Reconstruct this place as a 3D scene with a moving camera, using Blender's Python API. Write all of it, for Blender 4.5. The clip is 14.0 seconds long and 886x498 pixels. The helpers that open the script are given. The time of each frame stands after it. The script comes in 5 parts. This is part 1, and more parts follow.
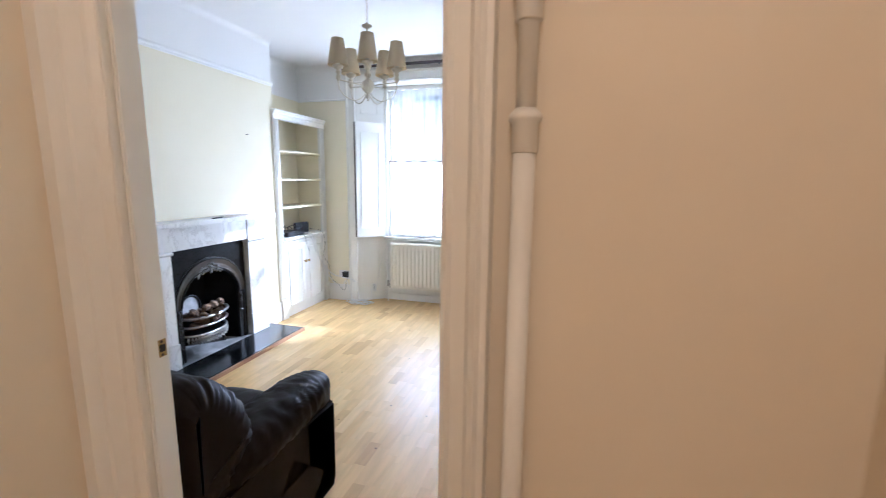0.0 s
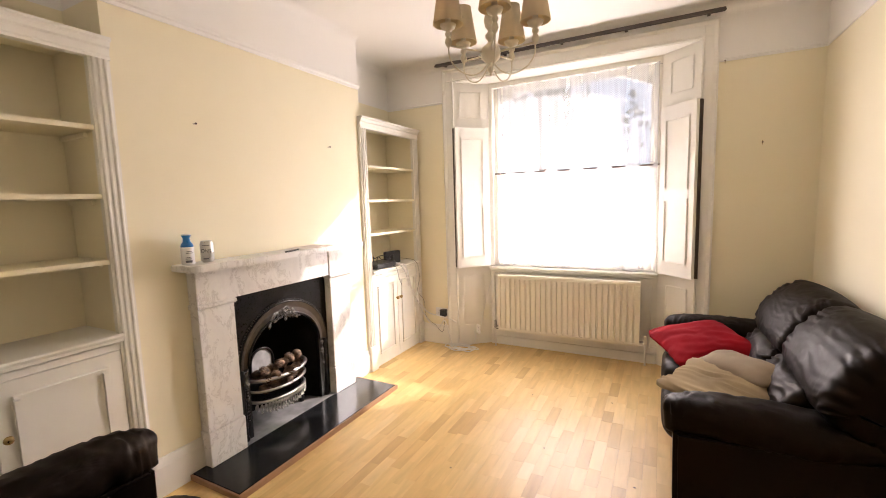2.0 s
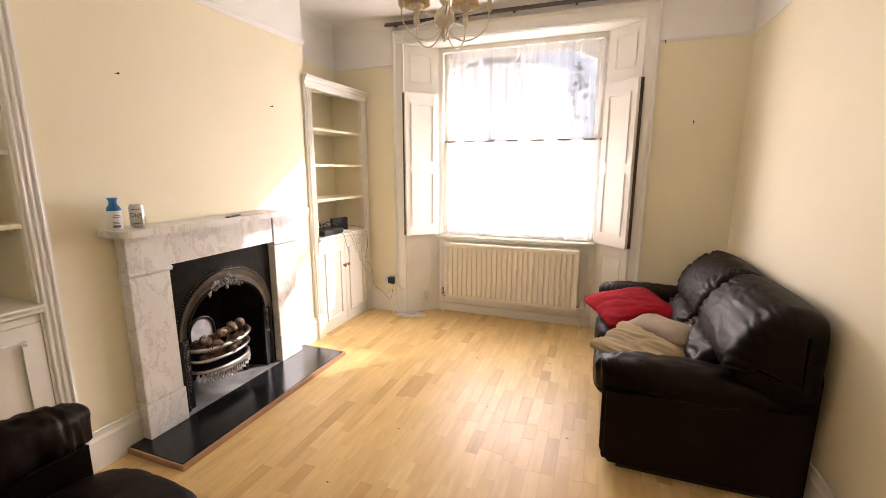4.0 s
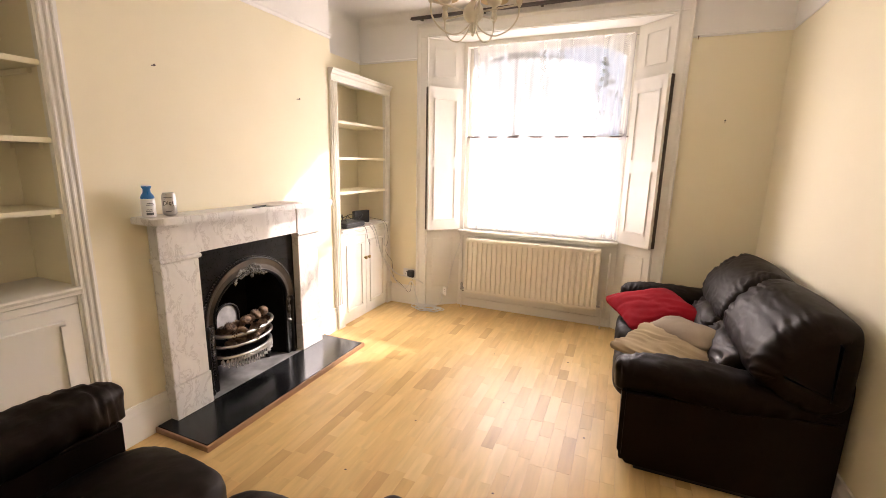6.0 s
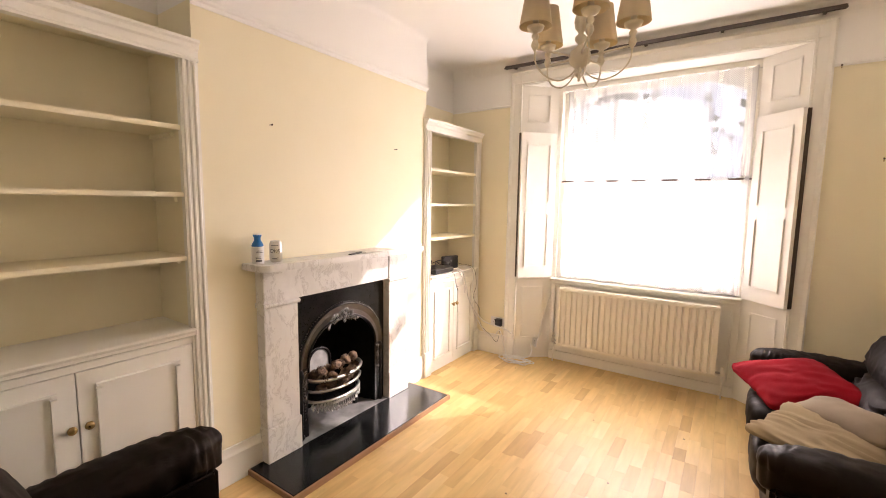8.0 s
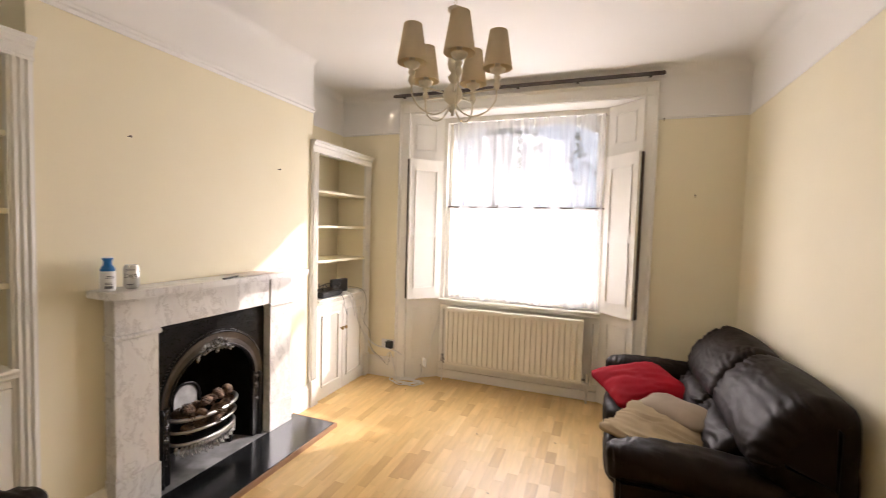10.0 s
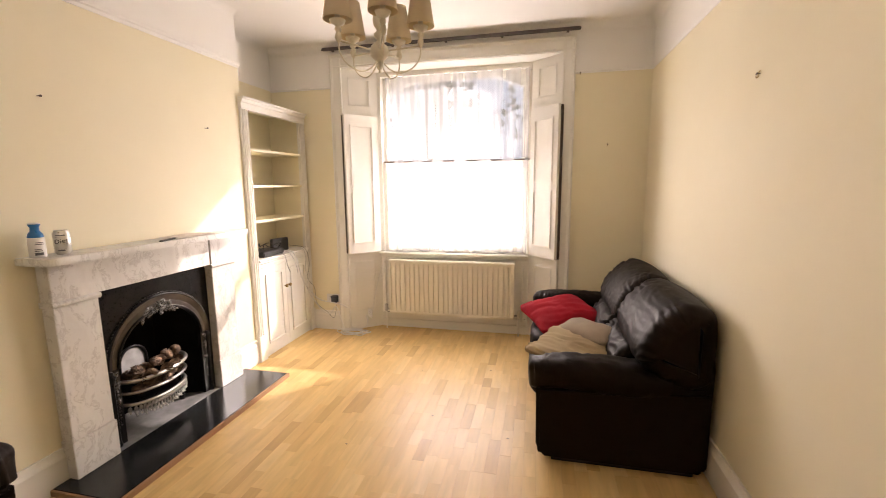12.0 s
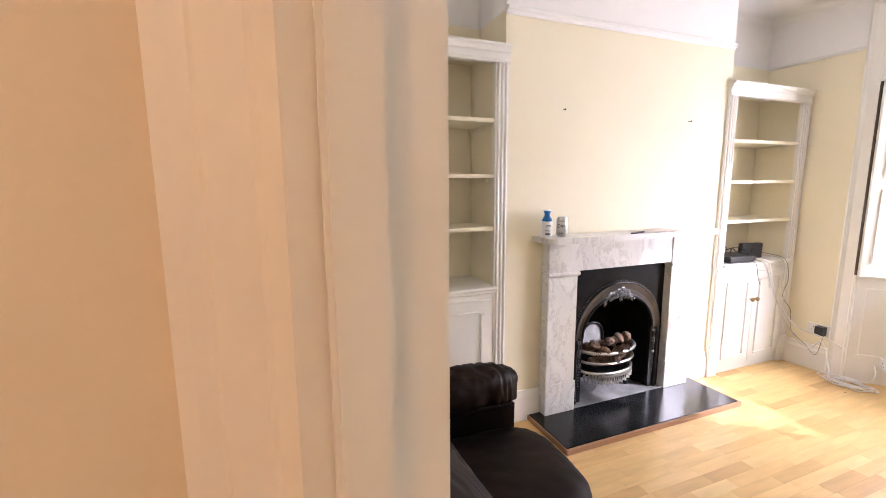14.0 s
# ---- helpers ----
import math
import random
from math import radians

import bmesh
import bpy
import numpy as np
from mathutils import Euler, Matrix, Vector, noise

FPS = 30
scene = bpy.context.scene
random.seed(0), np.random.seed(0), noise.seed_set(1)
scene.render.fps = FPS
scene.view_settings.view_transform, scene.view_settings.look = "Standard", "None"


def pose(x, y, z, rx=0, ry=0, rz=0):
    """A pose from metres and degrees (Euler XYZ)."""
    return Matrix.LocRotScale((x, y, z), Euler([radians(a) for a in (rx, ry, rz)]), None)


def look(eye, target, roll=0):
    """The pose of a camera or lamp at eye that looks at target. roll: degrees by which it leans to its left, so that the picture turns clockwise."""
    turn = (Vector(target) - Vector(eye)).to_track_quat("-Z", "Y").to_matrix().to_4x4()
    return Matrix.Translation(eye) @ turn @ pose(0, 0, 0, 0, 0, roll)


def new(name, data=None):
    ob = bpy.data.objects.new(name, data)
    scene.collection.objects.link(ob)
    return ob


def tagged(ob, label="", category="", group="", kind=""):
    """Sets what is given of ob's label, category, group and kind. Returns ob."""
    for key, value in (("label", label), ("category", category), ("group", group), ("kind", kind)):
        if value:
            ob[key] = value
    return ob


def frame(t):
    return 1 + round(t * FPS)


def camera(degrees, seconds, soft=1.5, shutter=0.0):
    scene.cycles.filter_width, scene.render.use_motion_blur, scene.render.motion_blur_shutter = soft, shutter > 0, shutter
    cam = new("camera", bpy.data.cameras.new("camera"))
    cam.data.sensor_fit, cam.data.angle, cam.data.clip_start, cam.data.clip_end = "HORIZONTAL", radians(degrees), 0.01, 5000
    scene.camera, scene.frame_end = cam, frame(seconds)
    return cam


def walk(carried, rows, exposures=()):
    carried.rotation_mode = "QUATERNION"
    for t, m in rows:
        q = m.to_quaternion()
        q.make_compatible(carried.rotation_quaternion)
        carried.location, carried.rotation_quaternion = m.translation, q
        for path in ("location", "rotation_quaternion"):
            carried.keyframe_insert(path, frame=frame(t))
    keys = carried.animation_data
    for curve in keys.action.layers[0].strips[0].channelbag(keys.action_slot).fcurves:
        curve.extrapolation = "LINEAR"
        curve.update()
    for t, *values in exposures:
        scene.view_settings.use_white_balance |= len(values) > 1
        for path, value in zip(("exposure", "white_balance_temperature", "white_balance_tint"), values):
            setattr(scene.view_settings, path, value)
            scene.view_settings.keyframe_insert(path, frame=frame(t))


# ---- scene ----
cam = camera(92.7, 14.0, 0.6, 0.2)
PATH = [
    (0, (0.017, 0.359, 1.502), (-0.537, 2.254, 1.183), 0.6),
    (0.5, (-0.17, 0.581, 1.454), (-1.143, 2.293, 1.106), 0.5),
    (1, (-0.38, 0.788, 1.416), (-1.542, 2.375, 1.054), 1.3),
    (1.5, (-0.546, 1.019, 1.443), (-1.616, 2.696, 1.239), -0.8),
    (2, (-0.609, 1.202, 1.462), (-1.53, 2.964, 1.244), -1.7),
    (2.5, (-0.635, 1.268, 1.455), (-1.485, 3.051, 1.143), -1.1),
    (3, (-0.638, 1.253, 1.482), (-1.403, 3.071, 1.15), -1.1),
    (3.2, (-0.641, 1.247, 1.477), (-1.367, 3.079, 1.135), -1.0),
    (5.3, (-0.565, 1.076, 1.471), (-1.256, 2.908, 1.065), 0.9),
    (5.5, (-0.574, 1.095, 1.467), (-1.298, 2.914, 1.062), 1.0),
    (6, (-0.633, 1.166, 1.476), (-1.394, 2.971, 1.076), 1.2),
    (6.5, (-0.649, 1.199, 1.476), (-1.429, 2.998, 1.079), 2.5),
    (7, (-0.692, 1.231, 1.491), (-1.52, 3.01, 1.103), 1.2),
    (7.5, (-0.745, 1.251, 1.501), (-1.777, 2.926, 1.14), 0.1),
    (7.7, (-0.746, 1.248, 1.512), (-1.867, 2.878, 1.224), 0.2),
    (9.8, (-0.679, 1.239, 1.52), (-1.534, 3.046, 1.45), 1.8),
    (10, (-0.654, 1.237, 1.521), (-1.354, 3.107, 1.419), 1.7),
    (10.5, (-0.576, 1.155, 1.498), (-0.937, 3.113, 1.312), 2.3),
    (11, (-0.518, 1.055, 1.49), (-0.843, 3.01, 1.221), 0.9),
    (11.5, (-0.517, 1.028, 1.493), (-0.841, 2.98, 1.199), 0.2),
    (12, (-0.562, 1.059, 1.494), (-0.995, 2.988, 1.194), -0.5),
    (12.5, (-0.688, 1.156, 1.481), (-1.474, 2.973, 1.194), -1.1),
    (13, (-0.764, 1.11, 1.467), (-2.166, 2.511, 1.201), -0.7),
    (13.5, (-0.737, 1.051, 1.47), (-2.51, 1.934, 1.193), -0.3),
    (14, (-0.709, 1.046, 1.483), (-2.551, 1.768, 1.187), -0.4),
]
walk(cam, [(t, look(eye, target, roll)) for t, eye, target, roll in PATH],
     [(0, 1.2, 4550, 15), (0.5, 0.88, 4150, 11), (0.8, 0.82, 4400, 12), (1.2, 0.95, 5300, 17), (1.5, 1.22, 5600, 20), (2.0, 1.12, 6600, 25), (2.5, 1.07, 6600, 25), (6.0, 1.12, 6700, 26), (7.0, 1.13, 6800, 27), (7.7, 1.22, 6800, 28), (9.8, 0.86, 6300, 23), (11, 0.95, 6800, 25), (12.0, 0.95, 6900, 26), (12.6, 1.08, 6900, 27), (13.0, 1.2, 6800, 27), (13.5, 1.12, 7300, 29), (14, 1.55, 5600, 27)])

# ---- world, sun and lamps ----
world = bpy.data.worlds.new("world")
scene.world = world
world.use_nodes = True
wn = world.node_tree.nodes
sky = wn.new("ShaderNodeTexSky")
sky.sky_type, sky.sun_disc = "NISHITA", False
sky.sun_elevation, sky.sun_rotation = radians(28.7), radians(40.5)
world.node_tree.links.new(sky.outputs[0], wn["Background"].inputs[0])
wn["Background"].inputs[1].default_value = 0.15

sun = new("sun", bpy.data.lights.new("sun", "SUN"))
sun.data.energy, sun.data.angle, sun.data.color = 3.5, radians(0.6), (1.0, 0.95, 0.87)
sun.matrix_world = look((10.0, 11.7, 8.43), (0, 0, 0))

daylight = new("window_daylight", bpy.data.lights.new("window_daylight", "AREA"))
daylight.data.shape, daylight.data.size, daylight.data.size_y = "RECTANGLE", 1.55, 0.92
daylight.data.energy, daylight.data.color = 30.0, (1.0, 0.97, 0.93)
daylight.matrix_world = look((-1.395, 5.60, 1.27), (-1.395, 3.0, 1.27))

hall_light = new("hall_light", bpy.data.lights.new("hall_light", "POINT"))
hall_light.data.energy, hall_light.data.color, hall_light.data.shadow_soft_size = 8.3, (1.0, 0.68, 0.40), 0.06
hall_light.location = (0.16, -0.40, 2.42)


# ---- materials ----
def node_mat(name):
    m = bpy.data.materials.new(name)
    m.use_nodes = True
    return m, m.node_tree.nodes, m.node_tree.links, m.node_tree.nodes["Principled BSDF"]


def surface(name, a, b, rough=0.5, metal=0.0, scale=3.0, fine=60.0, bump=0.15, depth=0.002, stretch=(1, 1, 1), spec=0.5, rough_var=0.1):
    """Two tones mixed by a coarse noise, with a fine noise for relief and gloss."""
    m, n, l, p = node_mat(name)
    co = n.new("ShaderNodeTexCoord")
    mp = n.new("ShaderNodeMapping")
    mp.inputs["Scale"].default_value = stretch
    l.new(co.outputs["Object"], mp.inputs[0])
    big = n.new("ShaderNodeTexNoise")
    big.inputs["Scale"].default_value, big.inputs["Detail"].default_value = scale, 6
    small = n.new("ShaderNodeTexNoise")
    small.inputs["Scale"].default_value, small.inputs["Detail"].default_value = fine, 4
    l.new(mp.outputs[0], big.inputs["Vector"]), l.new(mp.outputs[0], small.inputs["Vector"])
    mix = n.new("ShaderNodeMix")
    mix.data_type = "RGBA"
    mix.inputs["A"].default_value, mix.inputs["B"].default_value = (*a, 1), (*b, 1)
    ramp = n.new("ShaderNodeMapRange")
    ramp.inputs["From Min"].default_value, ramp.inputs["From Max"].default_value = 0.35, 0.68
    l.new(big.outputs[0], ramp.inputs[0]), l.new(ramp.outputs[0], mix.inputs["Factor"])
    l.new(mix.outputs["Result"], p.inputs["Base Color"])
    rr = n.new("ShaderNodeMapRange")
    rr.inputs["To Min"].default_value, rr.inputs["To Max"].default_value = max(rough - rough_var, 0.03), min(rough + rough_var, 1)
    l.new(small.outputs[0], rr.inputs[0]), l.new(rr.outputs[0], p.inputs["Roughness"])
    bp = n.new("ShaderNodeBump")
    bp.inputs["Strength"].default_value, bp.inputs["Distance"].default_value = bump, depth
    l.new(small.outputs[0], bp.inputs["Height"]), l.new(bp.outputs[0], p.inputs["Normal"])
    p.inputs["Metallic"].default_value = metal
    p.inputs["Specular IOR Level"].default_value = spec
    return m


def wood_floor(name):
    m, n, l, p = node_mat(name)
    geo, info = n.new("ShaderNodeNewGeometry"), n.new("ShaderNodeObjectInfo")
    rnd = n.new("ShaderNodeMath")
    rnd.operation = "ADD"
    l.new(info.outputs["Random"], rnd.inputs[0]), l.new(geo.outputs["Random Per Island"], rnd.inputs[1])
    fr = n.new("ShaderNodeMath")
    fr.operation = "FRACT"
    l.new(rnd.outputs[0], fr.inputs[0])
    tone = n.new("ShaderNodeValToRGB")
    e = tone.color_ramp.elements
    e[0].position, e[0].color = 0.0, (0.55, 0.345, 0.138, 1)
    e[1].position, e[1].color = 1.0, (0.76, 0.55, 0.25, 1)
    for at, c in ((0.06, (0.60, 0.385, 0.153, 1)), (0.2, (0.67, 0.445, 0.183, 1)), (0.5, (0.695, 0.475, 0.196, 1)), (0.85, (0.72, 0.50, 0.212, 1))):
        e.new(at).color = c
    l.new(fr.outputs[0], tone.inputs[0])
    off = n.new("ShaderNodeCombineXYZ")
    big = n.new("ShaderNodeMath")
    big.operation, big.inputs[1].default_value = "MULTIPLY", 37.0
    l.new(fr.outputs[0], big.inputs[0]), l.new(big.outputs[0], off.inputs[1]), l.new(big.outputs[0], off.inputs[0])
    add = n.new("ShaderNodeVectorMath")
    l.new(geo.outputs["Position"], add.inputs[0]), l.new(off.outputs[0], add.inputs[1])
    mp = n.new("ShaderNodeMapping")
    mp.inputs["Scale"].default_value = (26, 3.4, 8)
    l.new(add.outputs[0], mp.inputs[0])
    grain = n.new("ShaderNodeTexNoise")
    grain.inputs["Scale"].default_value, grain.inputs["Detail"].default_value, grain.inputs["Distortion"].default_value = 1.0, 4, 0.3
    l.new(mp.outputs[0], grain.inputs["Vector"])
    dark = n.new("ShaderNodeMapRange")
    dark.inputs["From Min"].default_value, dark.inputs["From Max"].default_value = 0.3, 0.75
    dark.inputs["To Min"].default_value, dark.inputs["To Max"].default_value = 1.07, 0.86
    l.new(grain.outputs[0], dark.inputs[0])
    mul = n.new("ShaderNodeMix")
    mul.data_type, mul.blend_type = "RGBA", "MULTIPLY"
    mul.inputs["Factor"].default_value = 1.0
    l.new(tone.outputs[0], mul.inputs["A"]), l.new(dark.outputs[0], mul.inputs["B"])
    l.new(mul.outputs["Result"], p.inputs["Base Color"])
    wear = n.new("ShaderNodeTexNoise")
    wear.inputs["Scale"].default_value, wear.inputs["Detail"].default_value = 5.0, 5
    l.new(geo.outputs["Position"], wear.inputs["Vector"])
    rr = n.new("ShaderNodeMapRange")
    rr.inputs["To Min"].default_value, rr.inputs["To Max"].default_value = 0.32, 0.47
    l.new(wear.outputs[0], rr.inputs[0]), l.new(rr.outputs[0], p.inputs["Roughness"])
    p.inputs["Specular IOR Level"].default_value = 0.45
    bp = n.new("ShaderNodeBump")
    bp.inputs["Strength"].default_value, bp.inputs["Distance"].default_value = 0.10, 0.001
    l.new(grain.outputs[0], bp.inputs["Height"]), l.new(bp.outputs[0], p.inputs["Normal"])
    return m


def marble(name):
    m, n, l, p = node_mat(name)
    co = n.new("ShaderNodeTexCoord")
    warp = n.new("ShaderNodeTexNoise")
    warp.inputs["Scale"].default_value, warp.inputs["Detail"].default_value = 4.0, 6
    l.new(co.outputs["Object"], warp.inputs["Vector"])
    add = n.new("ShaderNodeVectorMath")
    add.operation = "MULTIPLY_ADD"
    add.inputs[1].default_value = (0.35, 0.35, 0.35)
    l.new(warp.outputs["Color"], add.inputs[0]), l.new(co.outputs["Object"], add.inputs[2])
    vein = n.new("ShaderNodeTexNoise")
    vein.inputs["Scale"].default_value, vein.inputs["Detail"].default_value, vein.inputs["Roughness"].default_value = 3.2, 9, 0.66
    turn = n.new("ShaderNodeMapping")
    turn.inputs["Rotation"].default_value, turn.inputs["Scale"].default_value = (radians(35), 0, 0), (1.0, 2.2, 0.7)
    l.new(add.outputs[0], turn.inputs[0]), l.new(turn.outputs[0], vein.inputs["Vector"])
    tone = n.new("ShaderNodeValToRGB")
    e = tone.color_ramp.elements
    e[0].position, e[0].color = 0.36, (0.80, 0.785, 0.75, 1)
    e[1].position, e[1].color = 0.72, (0.66, 0.64, 0.61, 1)
    for at, c in ((0.470, (0.74, 0.725, 0.69, 1)), (0.497, (0.57, 0.545, 0.51, 1)), (0.515, (0.735, 0.72, 0.685, 1)), (0.62, (0.70, 0.68, 0.645, 1))):
        e.new(at).color = c
    l.new(vein.outputs[0], tone.inputs[0]), l.new(tone.outputs[0], p.inputs["Base Color"])
    p.inputs["Roughness"].default_value = 0.28
    return m


def leather(name):
    m, n, l, p = node_mat(name)
    co = n.new("ShaderNodeTexCoord")
    a = n.new("ShaderNodeTexNoise")
    a.inputs["Scale"].default_value, a.inputs["Detail"].default_value = 7.0, 5
    l.new(co.outputs["Object"], a.inputs["Vector"])
    v = n.new("ShaderNodeTexVoronoi")
    v.inputs["Scale"].default_value = 260.0
    l.new(co.outputs["Object"], v.inputs["Vector"])
    mix = n.new("ShaderNodeMix")
    mix.data_type = "RGBA"
    mix.inputs["A"].default_value, mix.inputs["B"].default_value = (0.0018, 0.0010, 0.0007, 1), (0.006, 0.0032, 0.0022, 1)
    l.new(a.outputs[0], mix.inputs["Factor"]), l.new(mix.outputs["Result"], p.inputs["Base Color"])
    rr = n.new("ShaderNodeMapRange")
    rr.inputs["To Min"].default_value, rr.inputs["To Max"].default_value = 0.40, 0.60
    l.new(a.outputs[0], rr.inputs[0]), l.new(rr.outputs[0], p.inputs["Roughness"])
    p.inputs["Specular IOR Level"].default_value = 0.17
    p.inputs["Specular Tint"].default_value = (1.0, 0.80, 0.66, 1)
    w = n.new("ShaderNodeTexNoise")
    w.inputs["Scale"].default_value, w.inputs["Detail"].default_value, w.inputs["Distortion"].default_value = 16.0, 4, 1.5
    l.new(co.outputs["Object"], w.inputs["Vector"])
    b1, b2 = n.new("ShaderNodeBump"), n.new("ShaderNodeBump")
    b1.inputs["Strength"].default_value, b1.inputs["Distance"].default_value = 0.09, 0.010
    b2.inputs["Strength"].default_value, b2.inputs["Distance"].default_value = 0.12, 0.0008
    l.new(w.outputs[0], b1.inputs["Height"]), l.new(v.outputs[0], b2.inputs["Height"])
    l.new(b1.outputs[0], b2.inputs["Normal"]), l.new(b2.outputs[0], p.inputs["Normal"])
    return m


def net(name):
    """A fine white woven net: part open, part thread that scatters and passes light."""
    m, n, l, p = node_mat(name)
    out = n["Material Output"]
    n.remove(p)
    co = n.new("ShaderNodeTexCoord")
    v = n.new("ShaderNodeTexChecker")
    v.inputs["Scale"].default_value = 130.0
    l.new(co.outputs["Object"], v.inputs["Vector"])
    big = n.new("ShaderNodeTexNoise")
    big.inputs["Scale"].default_value, big.inputs["Detail"].default_value = 1.0, 4
    gathers = n.new("ShaderNodeMapping")
    gathers.inputs["Scale"].default_value = (22, 22, 0.7)
    l.new(co.outputs["Object"], gathers.inputs[0]), l.new(gathers.outputs[0], big.inputs["Vector"])
    f = n.new("ShaderNodeMath")
    f.operation, f.inputs[1].default_value, f.inputs[2].default_value = "MULTIPLY_ADD", 0.10, 0.15
    l.new(v.outputs["Fac"], f.inputs[0])
    f2 = n.new("ShaderNodeMath")
    f2.operation, f2.inputs[1].default_value = "MULTIPLY_ADD", 0.34
    l.new(big.outputs[0], f2.inputs[0]), l.new(f.outputs[0], f2.inputs[2])
    tr, tl, df = n.new("ShaderNodeBsdfTransparent"), n.new("ShaderNodeBsdfTranslucent"), n.new("ShaderNodeBsdfDiffuse")
    tl.inputs[0].default_value = df.inputs[0].default_value = (0.86, 0.86, 0.85, 1)
    th, mx = n.new("ShaderNodeMixShader"), n.new("ShaderNodeMixShader")
    th.inputs[0].default_value = 0.45
    l.new(tl.outputs[0], th.inputs[1]), l.new(df.outputs[0], th.inputs[2])
    l.new(f2.outputs[0], mx.inputs[0]), l.new(tr.outputs[0], mx.inputs[1]), l.new(th.outputs[0], mx.inputs[2])
    l.new(mx.outputs[0], out.inputs[0])
    return m


def backdrop_mat(name):
    m, n, l, p = node_mat(name)
    co = n.new("ShaderNodeTexCoord")
    a = n.new("ShaderNodeTexNoise")
    a.inputs["Scale"].default_value, a.inputs["Detail"].default_value = 0.45, 7
    l.new(co.outputs["Object"], a.inputs["Vector"])
    tone = n.new("ShaderNodeValToRGB")
    e = tone.color_ramp.elements
    e[0].position, e[0].color = 0.42, (0.40, 0.45, 0.52, 1)
    e[1].position, e[1].color = 0.58, (1.0, 1.0, 1.0, 1)
    l.new(a.outputs[0], tone.inputs[0])
    l.new(tone.outputs[0], p.inputs["Emission Color"])
    p.inputs["Base Color"].default_value = (0.3, 0.35, 0.36, 1)
    p.inputs["Emission Strength"].default_value = 0.42
    return m


CREAM = surface("cream_wall_paint", (0.865, 0.795, 0.595), (0.84, 0.77, 0.565), 0.75, scale=1.6, fine=140, bump=0.12, depth=0.001)
HALL_PAINT = surface("hall_wall_paint", (0.82, 0.73, 0.57), (0.79, 0.69, 0.52), 0.75, scale=1.3, fine=120, bump=0.15, depth=0.0015)
WHITE = surface("white_ceiling_paint", (0.885, 0.868, 0.825), (0.865, 0.845, 0.80), 0.8, scale=1.2, fine=120, bump=0.12, depth=0.001)
GLOSS = surface("white_gloss_paint", (0.85, 0.83, 0.765), (0.82, 0.795, 0.72), 0.38, scale=4, fine=70, bump=0.08, depth=0.001)
SHELF_PAINT = surface("cream_shelf_paint", (0.87, 0.80, 0.60), (0.845, 0.77, 0.565), 0.5, scale=3, fine=90, bump=0.08, depth=0.001)
RAD_PAINT = surface("radiator_enamel", (0.86, 0.82, 0.71), (0.84, 0.80, 0.68), 0.35, scale=3, fine=60, bump=0.03)
WOOD = wood_floor("beech_strip_floor")
TRIM_WOOD = surface("brown_wood_trim", (0.28, 0.145, 0.07), (0.38, 0.21, 0.105), 0.45, scale=6, fine=80, stretch=(1, 0.1, 1))
MARBLE = marble("white_marble")
SLATE = surface("black_slate", (0.008, 0.0085, 0.009), (0.020, 0.021, 0.022), 0.20, scale=7, fine=90, bump=0.1, rough_var=0.12)
FIREBRICK = surface("worn_firebrick", (0.20, 0.195, 0.19), (0.34, 0.33, 0.32), 0.7, scale=14, fine=90)
# paler copy of the cast iron: highlights on raised ornament put into the colour
IRON_GLINT = surface("highlit_cast_iron", (0.06, 0.058, 0.055), (0.20, 0.195, 0.19), 0.28, metal=0.85, scale=40, fine=150, bump=0.3)
ASH = surface("grey_back_hearth", (0.16, 0.158, 0.155), (0.28, 0.275, 0.27), 0.6, scale=9, fine=80)
IRON = surface("black_cast_iron", (0.005, 0.005, 0.005), (0.011, 0.0105, 0.010), 0.30, metal=0.2, spec=0.3, scale=12, fine=120, bump=0.25)
BAND = surface("rubbed_iron_band", (0.05, 0.042, 0.036), (0.10, 0.085, 0.07), 0.34, metal=0.6, scale=10, fine=120, bump=0.15)
BARS = surface("polished_iron_bars", (0.42, 0.41, 0.39), (0.58, 0.57, 0.55), 0.33, metal=0.9, scale=14, fine=120)
SOOT = surface("soot", (0.003, 0.003, 0.003), (0.006, 0.006, 0.0055), 0.95, scale=9, fine=60, spec=0.15)
CONE = surface("pine_cone", (0.045, 0.025, 0.016), (0.27, 0.175, 0.105), 0.75, scale=25, fine=120)
LEATHER = leather("dark_brown_leather")
RED = surface("red_cotton", (0.34, 0.008, 0.016), (0.27, 0.006, 0.012), 0.9, spec=0.15, scale=6, fine=260, bump=0.3)
BEIGE = surface("beige_cotton", (0.33, 0.25, 0.15), (0.40, 0.31, 0.19), 0.95, spec=0.15, scale=6, fine=260, bump=0.3)
TAUPE = surface("taupe_cotton", (0.29, 0.225, 0.165), (0.33, 0.26, 0.19), 0.95, spec=0.15, scale=6, fine=260, bump=0.3)
BRASS = surface("aged_brass", (0.36, 0.25, 0.10), (0.45, 0.32, 0.14), 0.3, metal=1.0, scale=20, fine=90)
STEEL = surface("steel", (0.45, 0.44, 0.42), (0.55, 0.54, 0.52), 0.3, metal=1.0, scale=20, fine=90)
DARK = surface("dark_edge_wood", (0.055, 0.035, 0.025), (0.09, 0.06, 0.045), 0.6, scale=8, fine=90)
TRACK = surface("grey_brown_track", (0.075, 0.058, 0.050), (0.11, 0.088, 0.076), 0.5, scale=8, fine=90)
PLASTIC = surface("black_plastic", (0.012, 0.012, 0.013), (0.02, 0.02, 0.021), 0.35, scale=8, fine=140)
WHITE_PLASTIC = surface("white_plastic", (0.78, 0.77, 0.74), (0.74, 0.73, 0.70), 0.35, scale=8, fine=90, bump=0.03)
IVORY = surface("ivory_lamp_metal", (0.72, 0.66, 0.53), (0.66, 0.59, 0.45), 0.35, scale=10, fine=90)
